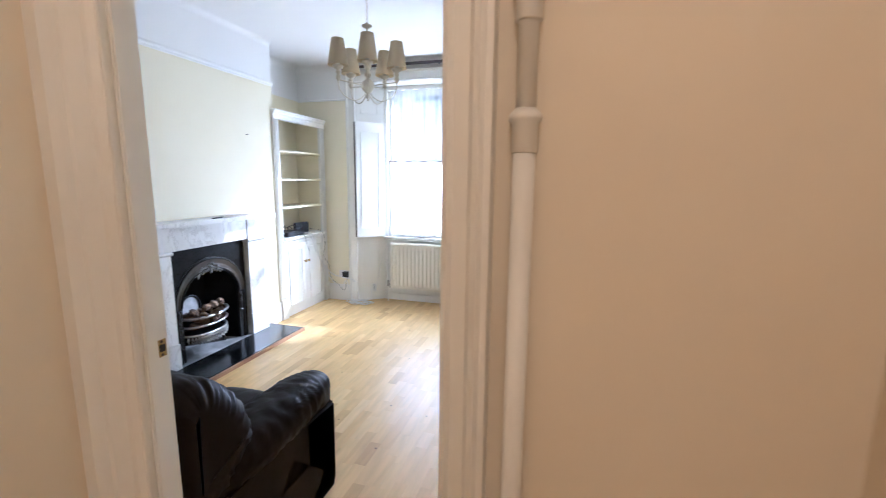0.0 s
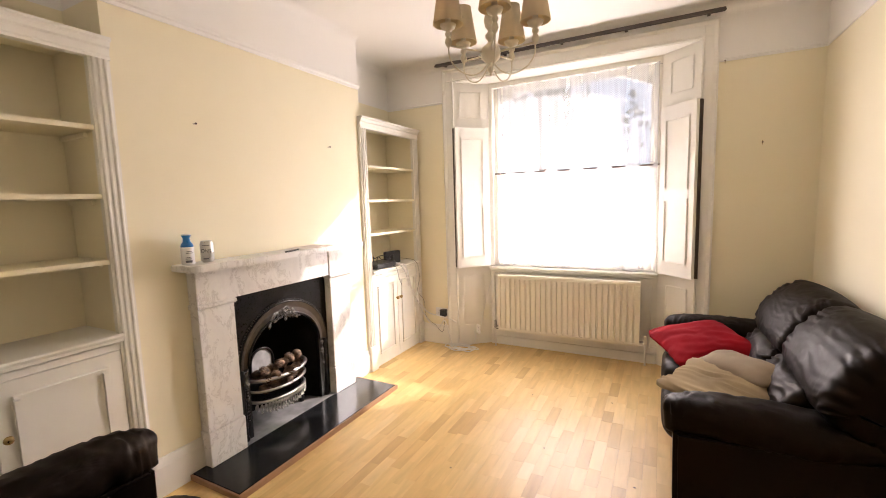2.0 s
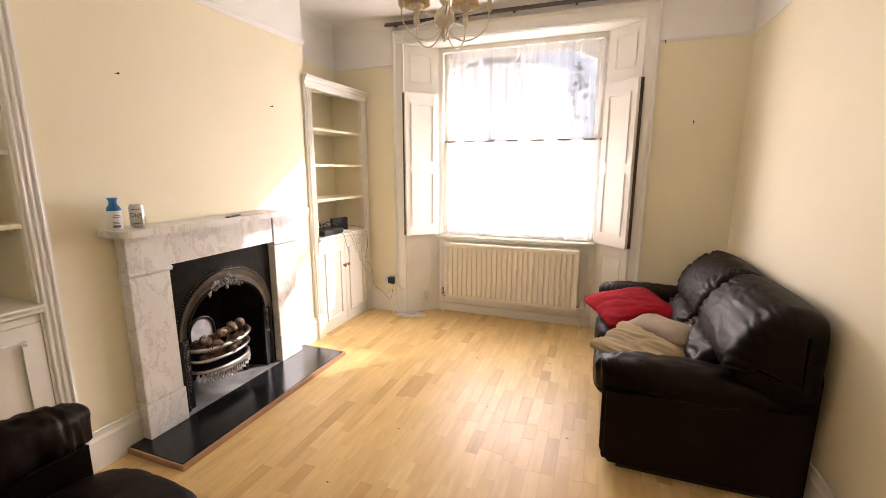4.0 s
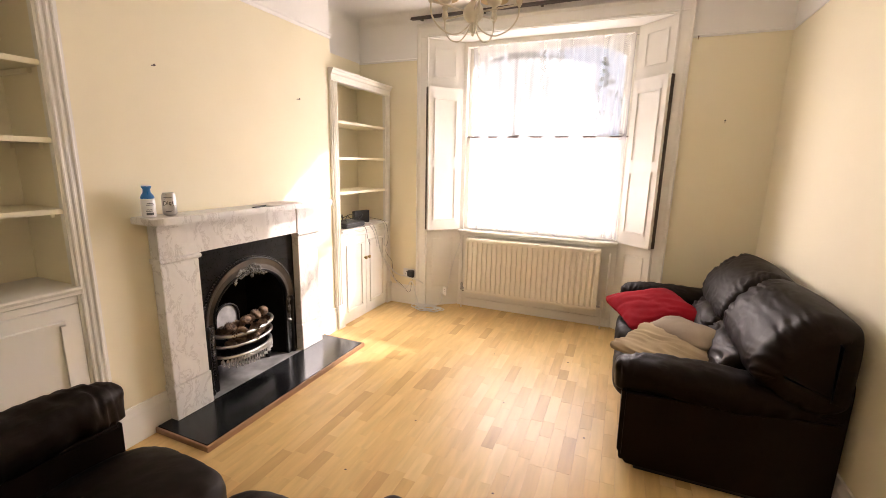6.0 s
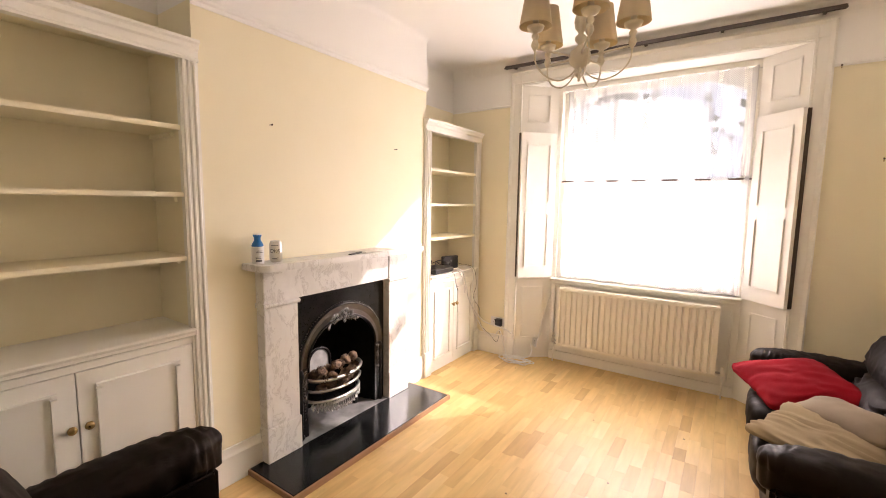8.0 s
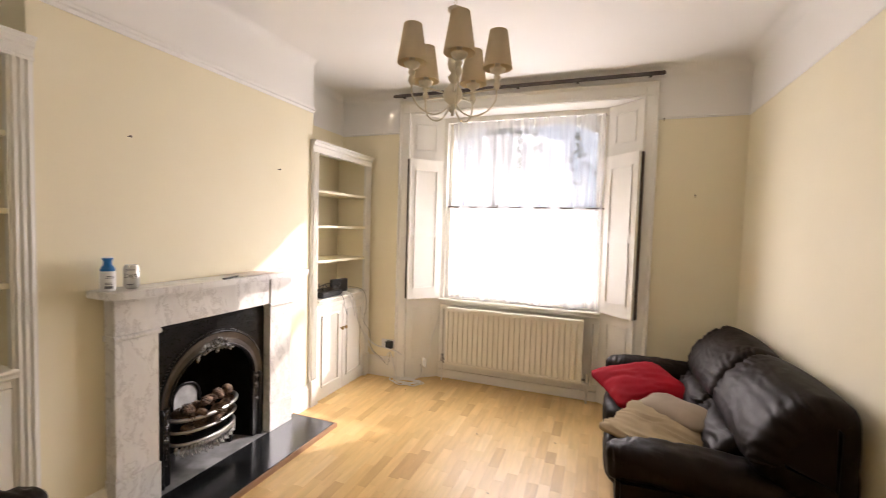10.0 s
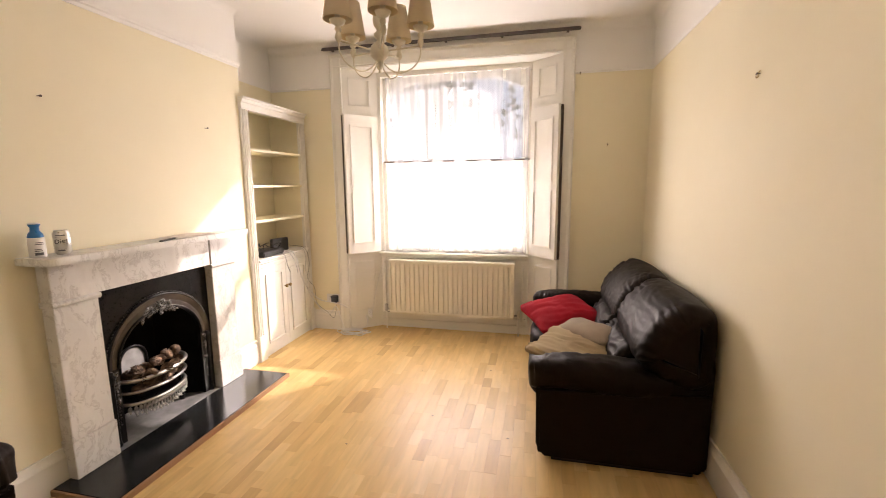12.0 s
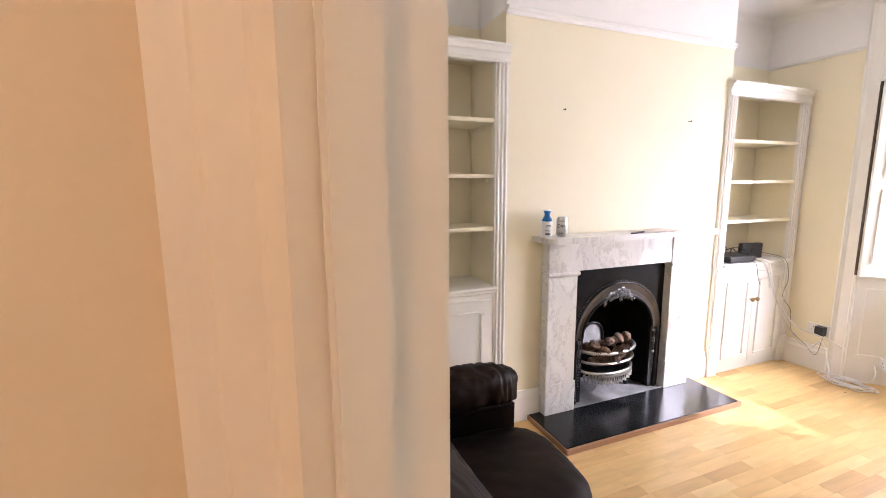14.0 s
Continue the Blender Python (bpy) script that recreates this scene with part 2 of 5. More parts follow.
NET = net("white_net")
BACKDROP = backdrop_mat("far_sky_and_trees")
SHADE, sn, sl, sp = node_mat("cream_shade_fabric")
sp.inputs["Base Color"].default_value = (0.72, 0.62, 0.44, 1)
sp.inputs["Roughness"].default_value = 0.9
sp.inputs["Transmission Weight"].default_value = 0.0
tlu, mxs = sn.new("ShaderNodeBsdfTranslucent"), sn.new("ShaderNodeMixShader")
tlu.inputs[0].default_value = (0.75, 0.60, 0.34, 1)
mxs.inputs[0].default_value = 0.35
sl.new(sp.outputs[0], mxs.inputs[1]), sl.new(tlu.outputs[0], mxs.inputs[2]), sl.new(mxs.outputs[0], sn["Material Output"].inputs[0])
GLASS, gn, gl, gp = node_mat("window_glass")
gp.inputs["Transmission Weight"].default_value, gp.inputs["Roughness"].default_value, gp.inputs["IOR"].default_value = 1.0, 0.0, 1.45
gp.inputs["Base Color"].default_value = (0.98, 1.0, 0.99, 1)


# ---- mesh helpers ----
def box(bm, x0, x1, y0, y1, z0, z1):
    vs = [bm.verts.new((x, y, z)) for x in (x0, x1) for y in (y0, y1) for z in (z0, z1)]
    for f in ((0, 1, 3, 2), (4, 6, 7, 5), (0, 4, 5, 1), (2, 3, 7, 6), (0, 2, 6, 4), (1, 5, 7, 3)):
        bm.faces.new([vs[i] for i in f])
    return bm


def prism(bm, pts, axis, a, b):
    """Extrude a polygon of two coordinates along an axis from a to b."""
    def at(p, v):
        return {"x": (v, p[0], p[1]), "y": (p[0], v, p[1]), "z": (p[0], p[1], v)}[axis]
    lo, hi = [bm.verts.new(at(p, a)) for p in pts], [bm.verts.new(at(p, b)) for p in pts]
    bm.faces.new(lo), bm.faces.new(hi[::-1])
    for i in range(len(pts)):
        j = (i + 1) % len(pts)
        bm.faces.new((lo[i], hi[i], hi[j], lo[j]))
    return bm


def lathe(bm, profile, centre=(0, 0, 0), seg=24, axis="z", close=True):
    rings = []
    for r, h in profile:
        ring = []
        for k in range(seg):
            c, s = r * math.cos(2 * math.pi * k / seg), r * math.sin(2 * math.pi * k / seg)
            v = {"z": (c, s, h), "x": (h, c, s), "y": (c, h, s)}[axis]
            ring.append(bm.verts.new(Vector(v) + Vector(centre)))
        rings.append(ring)
    for a, b in zip(rings, rings[1:]):
        for k in range(seg):
            bm.faces.new((a[k], a[(k + 1) % seg], b[(k + 1) % seg], b[k]))
    if close:
        bm.faces.new(rings[0]), bm.faces.new(rings[-1])
    return bm


def tube(bm, pts, r, seg=8, taper=None):
    pts = [Vector(p) for p in pts]
    rings, up = [], Vector((0.13, 0.21, 0.97))
    for i, p in enumerate(pts):
        d = (pts[min(i + 1, len(pts) - 1)] - pts[max(i - 1, 0)]).normalized()
        a = d.cross(up)
        if a.length < 1e-3:
            a = d.cross(Vector((1, 0, 0)))
        a.normalize()
        b = d.cross(a).normalized()
        up = a.cross(d)
        rr = r if taper is None else r * taper(i / (len(pts) - 1))
        rings.append([bm.verts.new(p + rr * (math.cos(2 * math.pi * k / seg) * a + math.sin(2 * math.pi * k / seg) * b)) for k in range(seg)])
    for a, b in zip(rings, rings[1:]):
        for k in range(seg):
            bm.faces.new((a[k], a[(k + 1) % seg], b[(k + 1) % seg], b[k]))
    bm.faces.new(rings[0]), bm.faces.new(rings[-1])
    return bm


def curve_pts(pts, n=8):
    """Smooth points through the given ones."""
    p = [Vector(q) for q in pts]
    p = [2 * p[0] - p[1], *p, 2 * p[-1] - p[-2]]
    out = []
    for i in range(1, len(p) - 2):
        for k in range(n):
            t = k / n
            a, b, c, d = p[i - 1], p[i], p[i + 1], p[i + 2]
            out.append(0.5 * (2 * b + (c - a) * t + (2 * a - 5 * b + 4 * c - d) * t * t + (3 * b - a - 3 * c + d) * t ** 3))
    return out + [p[-2]]


def puff(bm, centre, half, power=4.0, cuts=14, wrinkle=0.006, seed=0.0, shape=None, folds=None):
    """A stuffed, rounded block."""
    bmesh.ops.create_cube(bm, size=2.0)
    bmesh.ops.subdivide_edges(bm, edges=bm.edges[:], cuts=cuts, use_grid_fill=True)
    for v in bm.verts:
        q = Vector(v.co)
        q = q / (abs(q.x) ** power + abs(q.y) ** power + abs(q.z) ** power) ** (1 / power)
        nrm = q.normalized()
        q = Vector((q.x * half[0], q.y * half[1], q.z * half[2]))
        if shape:
            q = shape(q)
        q = q + Vector(centre)
        k = noise.noise(q * 9 + Vector((seed, 0, 0))) + 0.6 * noise.noise(q * 22 + Vector((0, seed, 0)))
        v.co = q + nrm * k * wrinkle
        if folds:
            r = Vector((q.x * folds[0], q.y * folds[1], q.z * folds[2])) + Vector((seed, seed, 0))
            r += 0.6 * Vector((noise.noise(q * 5), noise.noise(q * 5 + Vector((9, 0, 0))), 0))
            v.co += nrm * folds[3] * (1 - 2 * abs(noise.noise(r)))
    return bm


def mesh_of(name, bm, material, smooth=False, bevel=0.0, segments=2):
    if bevel:
        bmesh.ops.bevel(bm, geom=bm.edges[:], offset=bevel, segments=segments, affect="EDGES", clamp_overlap=True)
    bmesh.ops.recalc_face_normals(bm, faces=bm.faces[:])
    me = bpy.data.meshes.new(name)
    bm.to_mesh(me)
    bm.free()
    me.materials.append(material)
    for f in me.polygons:
        f.use_smooth = smooth
    return me


def part(name, bm, material, parent, label="", smooth=False, bevel=0.0, segments=2):
    ob = new(name, mesh_of(name, bm, material, smooth, bevel, segments))
    ob.parent = parent
    if label:
        tagged(ob, label)
    return ob


def single(name, bm, material, label, category, kind="", group="", smooth=False, bevel=0.0, segments=2):
    ob = new(name, mesh_of(name, bm, material, smooth, bevel, segments))
    return tagged(ob, label, category, group, kind)


def holder(name, label, category, at=(0, 0, 0), group="", kind=""):
    ob = new(name)
    ob.location = at
    ob.empty_display_size = 0.1
    return tagged(ob, label, category, group, kind)


def B():
    return bmesh.new()


# ---- the room in numbers ----
BX, AX, RX = -2.875, -3.20, 0.335           # chimney breast, alcove backs, sofa wall
BY, WY, SY = 1.13, 5.00, 5.22              # door wall, window wall, sash
TOP, RAIL = 2.82, 2.43
A1, A2 = 2.275, 4.10                        # breast edges along y
DL, DR = -0.927, -0.182                     # door opening
HY = 1.06                                  # hall face of the door wall
WL, WR, SL, SR = -2.43, -0.385, -2.16, -0.64  # window recess at the wall and at the sash
SILL, HEAD = 0.81, 2.585


def structure(name, bm, material, label, category):
    return single(name, bm, material, label, category, "structure")


# floor slab, ceiling
floor = structure("floor", box(B(), -3.4, 0.6, -1.7, 5.6, -0.20, -0.012), TRIM_WOOD, "strip floor of light beech boards with a satin finish", "floor")
structure("ceiling", box(B(), -3.4, 0.6, -1.7, 5.6, TOP, TOP + 0.15), WHITE, "plain white painted plaster ceiling", "ceiling")

# sofa wall
structure("wall_east", box(B(), RX, RX + 0.12, BY, WY + 0.3, -0.02, RAIL), CREAM, "cream painted plaster wall behind the sofa", "wall")
structure("wall_east_frieze", box(B(), RX, RX + 0.12, BY, WY + 0.3, RAIL, TOP), WHITE, "white painted band above the cream wall", "wall")

# window wall
bm = B()
box(bm, AX - 0.1, WL - 0.02, WY, WY + 0.45, -0.02, RAIL)
box(bm, WR + 0.02, RX, WY, WY + 0.45, -0.02, RAIL)
structure("wall_north", bm, CREAM, "cream painted plaster wall either side of the window", "wall")
bm = B()
box(bm, AX - 0.1, WL - 0.02, WY, WY + 0.45, RAIL, TOP)
box(bm, WR + 0.02, RX, WY, WY + 0.45, RAIL, TOP)
box(bm, WL - 0.02, WR + 0.02, WY, WY + 0.45, 2.63, TOP)
structure("wall_north_frieze", bm, WHITE, "white painted band above the window wall", "wall")

# chimney breast with its opening
FY0, FY1, FZ = 2.772, 3.560, 0.95
bm = prism(B(), [(A1, -0.02), (FY0, -0.02), (FY0, FZ), (FY1, FZ), (FY1, -0.02), (A2, -0.02), (A2, RAIL), (A1, RAIL)], "x", AX - 0.1, BX)
structure("chimney_breast", bm, CREAM, "cream painted chimney breast with a few old nails", "wall")
structure("chimney_breast_frieze", box(B(), AX - 0.1, BX, A1, A2, RAIL, TOP), WHITE, "white painted band above the chimney breast", "wall")
bm = B()
box(bm, AX - 0.22, AX, BY - 0.07, A1, -0.02, RAIL)
box(bm, AX - 0.22, AX, A2, WY, -0.02, RAIL)
structure("wall_west", bm, CREAM, "cream painted plaster at the back of the alcoves", "wall")
bm = B()
box(bm, AX - 0.22, AX, BY - 0.07, A1, RAIL, TOP)
box(bm, AX - 0.22, AX, A2, WY, RAIL, TOP)
structure("wall_west_frieze", bm, WHITE, "white painted band at the back of the alcoves", "wall")

# door wall: cream to the room, hall paint to the hall
bm = B()
box(bm, AX, DL - 0.03, HY + 0.035, BY, -0.02, RAIL)
box(bm, DR + 0.03, RX, HY + 0.035, BY, -0.02, RAIL)
box(bm, DL - 0.03, DR + 0.03, HY + 0.035, BY, 2.10, RAIL)
structure("wall_south", bm, CREAM, "cream painted wall beside the doorway", "wall")
structure("wall_south_frieze", box(B(), AX, RX, HY + 0.035, BY, RAIL, TOP), WHITE, "white painted band above the doorway", "wall")
bm = B()
box(bm, -1.03, DL - 0.03, HY, HY + 0.033, -0.02, TOP)
box(bm, DR + 0.03, 0.45, HY, HY + 0.033, -0.02, TOP)
box(bm, DL - 0.03, DR + 0.03, HY, HY + 0.033, 2.10, TOP)
structure("hall_wall_north", bm, HALL_PAINT, "warm cream hall wall beside the doorway with a faint scuff", "wall")
structure("hall_wall_west", box(B(), -1.13, -1.03, -1.5, HY + 0.033, -0.02, TOP), HALL_PAINT, "warm cream painted hall wall", "wall")
structure("hall_wall_east", box(B(), 0.45, 0.55, -1.5, HY + 0.033, -0.02, TOP), HALL_PAINT, "warm cream painted hall wall", "wall")
structure("hall_wall_south", box(B(), -1.13, 0.55, -1.6, -1.5, -0.02, TOP), HALL_PAINT, "warm cream painted hall end wall", "wall")

# picture rail and coving
def rail_profile(u, s):
    """Points of a picture rail: u is the wall plane, s the way into the room."""
    return [(u, RAIL - 0.022), (u + s * 0.008, RAIL - 0.022), (u + s * 0.012, RAIL - 0.006), (u + s * 0.024, RAIL), (u + s * 0.026, RAIL + 0.014), (u + s * 0.016, RAIL + 0.02), (u, RAIL + 0.02)]


bm = B()
prism(bm, rail_profile(BX, 1), "y", A1, A2)
structure("picture_rail", bm, WHITE, "narrow white painted picture rail", "trim")
bm = B()
for u, s, ax, a, b in ((RX, -1, "y", BY, WY),):
    prism(bm, [(u, RAIL - 0.01), (u + s * 0.006, RAIL - 0.008), (u + s * 0.009, RAIL + 0.004), (u, RAIL + 0.012)], ax, a, b)
for a, b in ((AX, -2.54), (-0.276, RX)):
    prism(bm, [(WY, RAIL - 0.01), (WY - 0.006, RAIL - 0.008), (WY - 0.009, RAIL + 0.004), (WY, RAIL + 0.012)], "x", a, b)
structure("picture_rail_slim", bm, WHITE, "slim painted picture rail line", "trim")


def cove(bm, u, s, axis, a, b, r=0.085):
    pts = [(u, TOP), (u, TOP - r)]
    pts += [(u + s * (r - r * math.cos(t * math.pi / 16)), TOP - r + r * math.sin(t * math.pi / 16)) for t in range(1, 8)]
    pts += [(u + s * r, TOP)]
    prism(bm, pts, axis, a, b)


bm = B()
cove(bm, RX, -1, "y", BY, WY), cove(bm, WY, -1, "x", AX, RX), cove(bm, BX, 1, "y", A1, A2, 0.05), cove(bm, AX, 1, "y", A2, WY, 0.06), cove(bm, AX, 1, "y", BY, A1, 0.06)
structure("coving", bm, WHITE, "plain rounded white plaster coving", "trim")


# skirting boards
def skirt(bm, axis, u, s, a, b, h=0.20, d=0.022):
    prism(bm, [(u, 0), (u + s * d, 0), (u + s * d, h - 0.045), (u + s * (d - 0.006), h - 0.03), (u + s * 0.014, h - 0.02), (u + s * 0.012, h), (u, h)], axis, a, b)


bm = B()
skirt(bm, "y", BX, 1, A1, 2.549), skirt(bm, "y", BX, 1, 3.783, A2)
skirt(bm, "x", WY, -1, -2.84, -2.54), skirt(bm, "x", WY, -1, -0.276, RX)
skirt(bm, "y", RX, -1, BY, WY)
skirt(bm, "x", BY, 1, AX, DL - 0.09), skirt(bm, "x", BY, 1, DR + 0.09, RX)
structure("baseboard", bm, GLOSS, "tall white gloss skirting board with a moulded top", "trim")


# ---- doorway ----
door_frame = holder("door_frame", "white painted door lining and moulded casing, door taken off", "door frame", kind="structure")
bm = B()
box(bm, DL - 0.03, DL, HY - 0.01, BY + 0.006, 0, 2.07)
part("lining", bm, GLOSS, door_frame, bevel=0.002)
part("lining", box(B(), DR, DR + 0.03, HY - 0.01, BY + 0.006, 0, 2.07), GLOSS, door_frame, bevel=0.002)
part("head_lining", box(B(), DL - 0.03, DR + 0.03, HY - 0.01, BY + 0.006, 2.07, 2.10), GLOSS, door_frame, bevel=0.002)
part("stop", box(B(), DL, DL + 0.013, 1.067, 1.100, 0, 2.058), GLOSS, door_frame, bevel=0.003)
part("stop", box(B(), DR - 0.013, DR, 1.067, 1.100, 0, 2.058), GLOSS, door_frame, bevel=0.003)
part("stop", box(B(), DL, DR, 1.067, 1.100, 2.058, 2.07), GLOSS, door_frame)


def casing_pts(u, s, w=0.085):
    """Moulded casing on the hall face: u the opening's edge, s the way from it."""
    return [(u, HY), (u, HY - 0.018), (u + s * 0.010, HY - 0.024), (u + s * 0.018, HY - 0.018), (u + s * 0.045, HY - 0.024), (u + s * 0.055, HY - 0.040),
            (u + s * 0.066, HY - 0.046), (u + s * 0.074, HY - 0.040), (u + s * w, HY - 0.040), (u + s * w, HY)]


part("casing", prism(B(), casing_pts(DR - 0.004, 1), "z", 0, 2.16), GLOSS, door_frame)
left_pts = [(DL - 0.004, HY), (DL - 0.006, HY - 0.008), (DL - 0.020, HY - 0.020), (DL - 0.030, HY - 0.024), (DL - 0.048, HY - 0.050), (DL - 0.056, HY - 0.054), (DL - 0.062, HY - 0.066), (DL - 0.070, HY - 0.078), (-1.03, HY - 0.080), (-1.03, HY)]
part("casing", prism(B(), left_pts, "z", 0, 2.16), GLOSS, door_frame)
part("casing", box(B(), DL - 0.11, DR + 0.085, HY - 0.045, HY, 2.075, 2.16), GLOSS, door_frame, bevel=0.006)
strike = part("strike_plate", box(B(), DL, DL + 0.0015, 1.104, 1.129, 1.064, 1.108), BRASS, door_frame, "worn brass strike plate", bevel=0.0006)
part("latch_hole", box(B(), DL + 0.0016, DL + 0.0022, 1.110, 1.125, 1.077, 1.095), PLASTIC, strike)
for z in (1.069, 1.103):
    part("screw", lathe(B(), [(0.0038, DL + 0.0016), (0.003, DL + 0.0026)], (0, 1.1165, z), 10, "x"), DARK, strike)

# heating pipe on the hall wall
pipe = holder("heating_pipe", "white painted vertical pipe with collars beside the doorway", "pipe")
PX, PY = -0.052, HY - 0.024
part("tube", lathe(B(), [(0.0175, 0.0), (0.0175, 1.56)], (PX, PY, 0), 20), GLOSS, pipe, smooth=True)
part("upper_tube", lathe(B(), [(0.0155, 1.56), (0.0155, TOP)], (PX, PY, 0), 20), GLOSS, pipe, smooth=True)
for z0, z1 in ((1.545, 1.612), (1.735, 1.80)):
    part("collar", lathe(B(), [(0.018, z0), (0.0205, z0 + 0.002), (0.0205, z1 - 0.022), (0.025, z1 - 0.018), (0.025, z1 - 0.010), (0.0155, z1)], (PX, PY, 0), 20), GLOSS, pipe, smooth=True)


# ---- window ----
win = holder("window_1", "tall white sash window with panelled reveals, deep casing and sill", "window", kind="structure")
for x0, x1, s in ((-2.54, WL, 1), (-0.276, WR, -1)):
    w = abs(x1 - x0)
    pts = [(x0, WY), (x0, WY - 0.030), (x0 + s * 0.012, WY - 0.036), (x0 + s * 0.024, WY - 0.028), (x0 + s * 0.034, WY - 0.022), (x0 + s * (w - 0.02), WY - 0.018), (x0 + s * (w - 0.012), WY - 0.024), (x0 + s * w, WY - 0.022), (x0 + s * w, WY)]
    part("casing", prism(B(), pts, "z", 0, 2.725), GLOSS, win)
hp = [(WY, 2.725), (WY - 0.034, 2.725), (WY - 0.038, 2.712), (WY - 0.028, 2.700), (WY - 0.020, 2.692), (WY - 0.017, 2.625), (WY - 0.023, 2.615), (WY - 0.021, 2.605), (WY, 2.605)]
part("head_casing", prism(B(), hp, "x", -2.54, -0.276), GLOSS, win)
part("soffit", box(B(), WL - 0.02, WR + 0.02, WY - 0.005, SY + 0.06, 2.60, 2.63), GLOSS, win)


def reveal(xa, xb, z0, z1, panels, name):
    """A splayed panelled lining from the wall (xa) to the sash (xb)."""
    a, b = Vector((xa, WY, 0)), Vector((xb, SY, 0))
    run = (b - a).length
    d = (b - a).normalized()
    n = Vector((-d.y, d.x, 0))
    if n.y > 0:
        n = -n
    m = Matrix(((d.x, n.x, 0, a.x), (d.y, n.y, 0, a.y), (0, 0, 1, 0), (0, 0, 0, 1)))
    body = part(name, box(B(), 0, run, -0.03, 0, z0, z1), GLOSS, win)
    body.data.transform(m)
    for p0, p1 in panels:
        f = B()
        i0, i1, t = 0.055, run - 0.075, 0.016
        for q in ((i0, i1, p0, p0 + t), (i0, i1, p1 - t, p1), (i0, i0 + t, p0 + t, p1 - t), (i1 - t, i1, p0 + t, p1 - t)):
            box(f, q[0], q[1], 0.0, 0.009, q[2], q[3])
        mo = part("panel_moulding", f, GLOSS, body, bevel=0.003)
        mo.data.transform(m)


reveal(WL, SL, 0, 2.60, ((0.20, 0.72), (2.27, 2.53)), "reveal")
reveal(WR, SR, 0, 2.60, ((0.20, 0.72), (2.27, 2.53)), "reveal")
part("apron", box(B(), SL - 0.02, SR + 0.02, SY, SY + 0.2, -0.02, SILL), GLOSS, win)
part("apron_skirting", box(B(), SL, SR, SY - 0.02, SY, 0, 0.085), GLOSS, win, bevel=0.003)
part("apron_batten", box(B(), SL, SR, SY - 0.013, SY, 0.093, 0.155), GLOSS, win, bevel=0.003)
gap = B()
rng = random.Random(31)
gx = SL + 0.04
while gx < -1.0:
    gw = rng.uniform(0.03, 0.09)
    box(gap, gx, gx + gw, SY - 0.0155, SY - 0.002, 0.1545, 0.158 + rng.random() * 0.006)
    gx += gw + rng.choice((0, 0, 0, 0.012, 0.04))
tagged(part("dark_gap", gap, DARK, win, "dark ragged gap above the skirting batten"), kind="stuff")
sill_pts = [(SY + 0.06, SILL), (SY - 0.05, SILL), (SY - 0.056, SILL - 0.008), (SY - 0.05, SILL - 0.022), (SY - 0.022, SILL - 0.03), (SY - 0.018, SILL - 0.05), (SY - 0.012, SILL - 0.056), (SY, SILL - 0.058), (SY + 0.06, SILL - 0.058)]
part("sill", prism(B(), sill_pts, "x", SL, SR), GLOSS, win)
# box frame and two sashes
fx0, fx1 = SL, SR
bm = B()
box(bm, fx0 - 0.03, fx0 + 0.035, SY + 0.004, SY + 0.13, SILL, 2.60), box(bm, fx1 - 0.035, fx1 + 0.03, SY + 0.004, SY + 0.13, SILL, 2.60), box(bm, fx0 + 0.035, fx1 - 0.035, SY + 0.004, SY + 0.13, HEAD - 0.03, 2.60)
part("box_frame", bm, GLOSS, win)


def sash(y, z0, z1, low, high, name):
    bm = B()
    x0, x1 = fx0 + 0.036, fx1 - 0.036
    box(bm, x0, x0 + 0.045, y, y + 0.04, z0, z1), box(bm, x1 - 0.045, x1, y, y + 0.04, z0, z1)
    box(bm, x0, x1, y + 0.001, y + 0.039, z0, z0 + low), box(bm, x0, x1, y + 0.001, y + 0.039, z1 - high, z1)
    s = part(name, bm, GLOSS, win)
    mid = (x0 + x1) / 2
    pane = part("pane", box(B(), x0 + 0.045, x1 - 0.045, y + 0.018, y + 0.022, z0 + low, z1 - high), GLASS, s, "clear window glass")
    pane.visible_shadow = False


sash(SY + 0.03, SILL + 0.002, 1.735, 0.085, 0.04, "lower_sash")
sash(SY + 0.075, 1.70, HEAD - 0.032, 0.04, 0.05, "upper_sash")

# segmental arch of the outer brickwork
bm = B()
cx, hw, spring, rise = (SL + SR) / 2, (SR - SL) / 2 - 0.02, 2.38, 0.20
R = (hw * hw + rise * rise) / (2 * rise)
arc = [(cx + hw - 2 * hw * i / 24, spring - (R - rise) + math.sqrt(max(R * R - (hw - 2 * hw * i / 24) ** 2, 0))) for i in range(25)]
prism(bm, [(cx + hw + 0.25, spring), (cx + hw + 0.25, 3.1), (cx - hw - 0.25, 3.1), (cx - hw - 0.25, spring), *arc[::-1]], "y", WY + 0.36, WY + 0.42)
box(bm, cx - hw - 0.3, cx - hw, WY + 0.36, WY + 0.42, 0.5, spring), box(bm, cx + hw + 0.001, cx + hw + 0.3, WY + 0.36, WY + 0.42, 0.5, spring)
structure("outer_wall", bm, WHITE, "pale rendered outer wall with a shallow arched opening", "wall")
bm = B()
box(bm, -3.4, cx - hw - 0.2, WY + 0.45, WY + 0.5, -0.3, 3.2), box(bm, -0.70, 0.6, WY + 0.45, WY + 0.52, -0.3, 3.2), box(bm, cx - hw - 0.2, cx + hw + 0.2, WY + 0.42, WY + 0.5, -0.3, 0.72)
structure("outer_wall_face", bm, WHITE, "pale rendered outer wall", "wall")


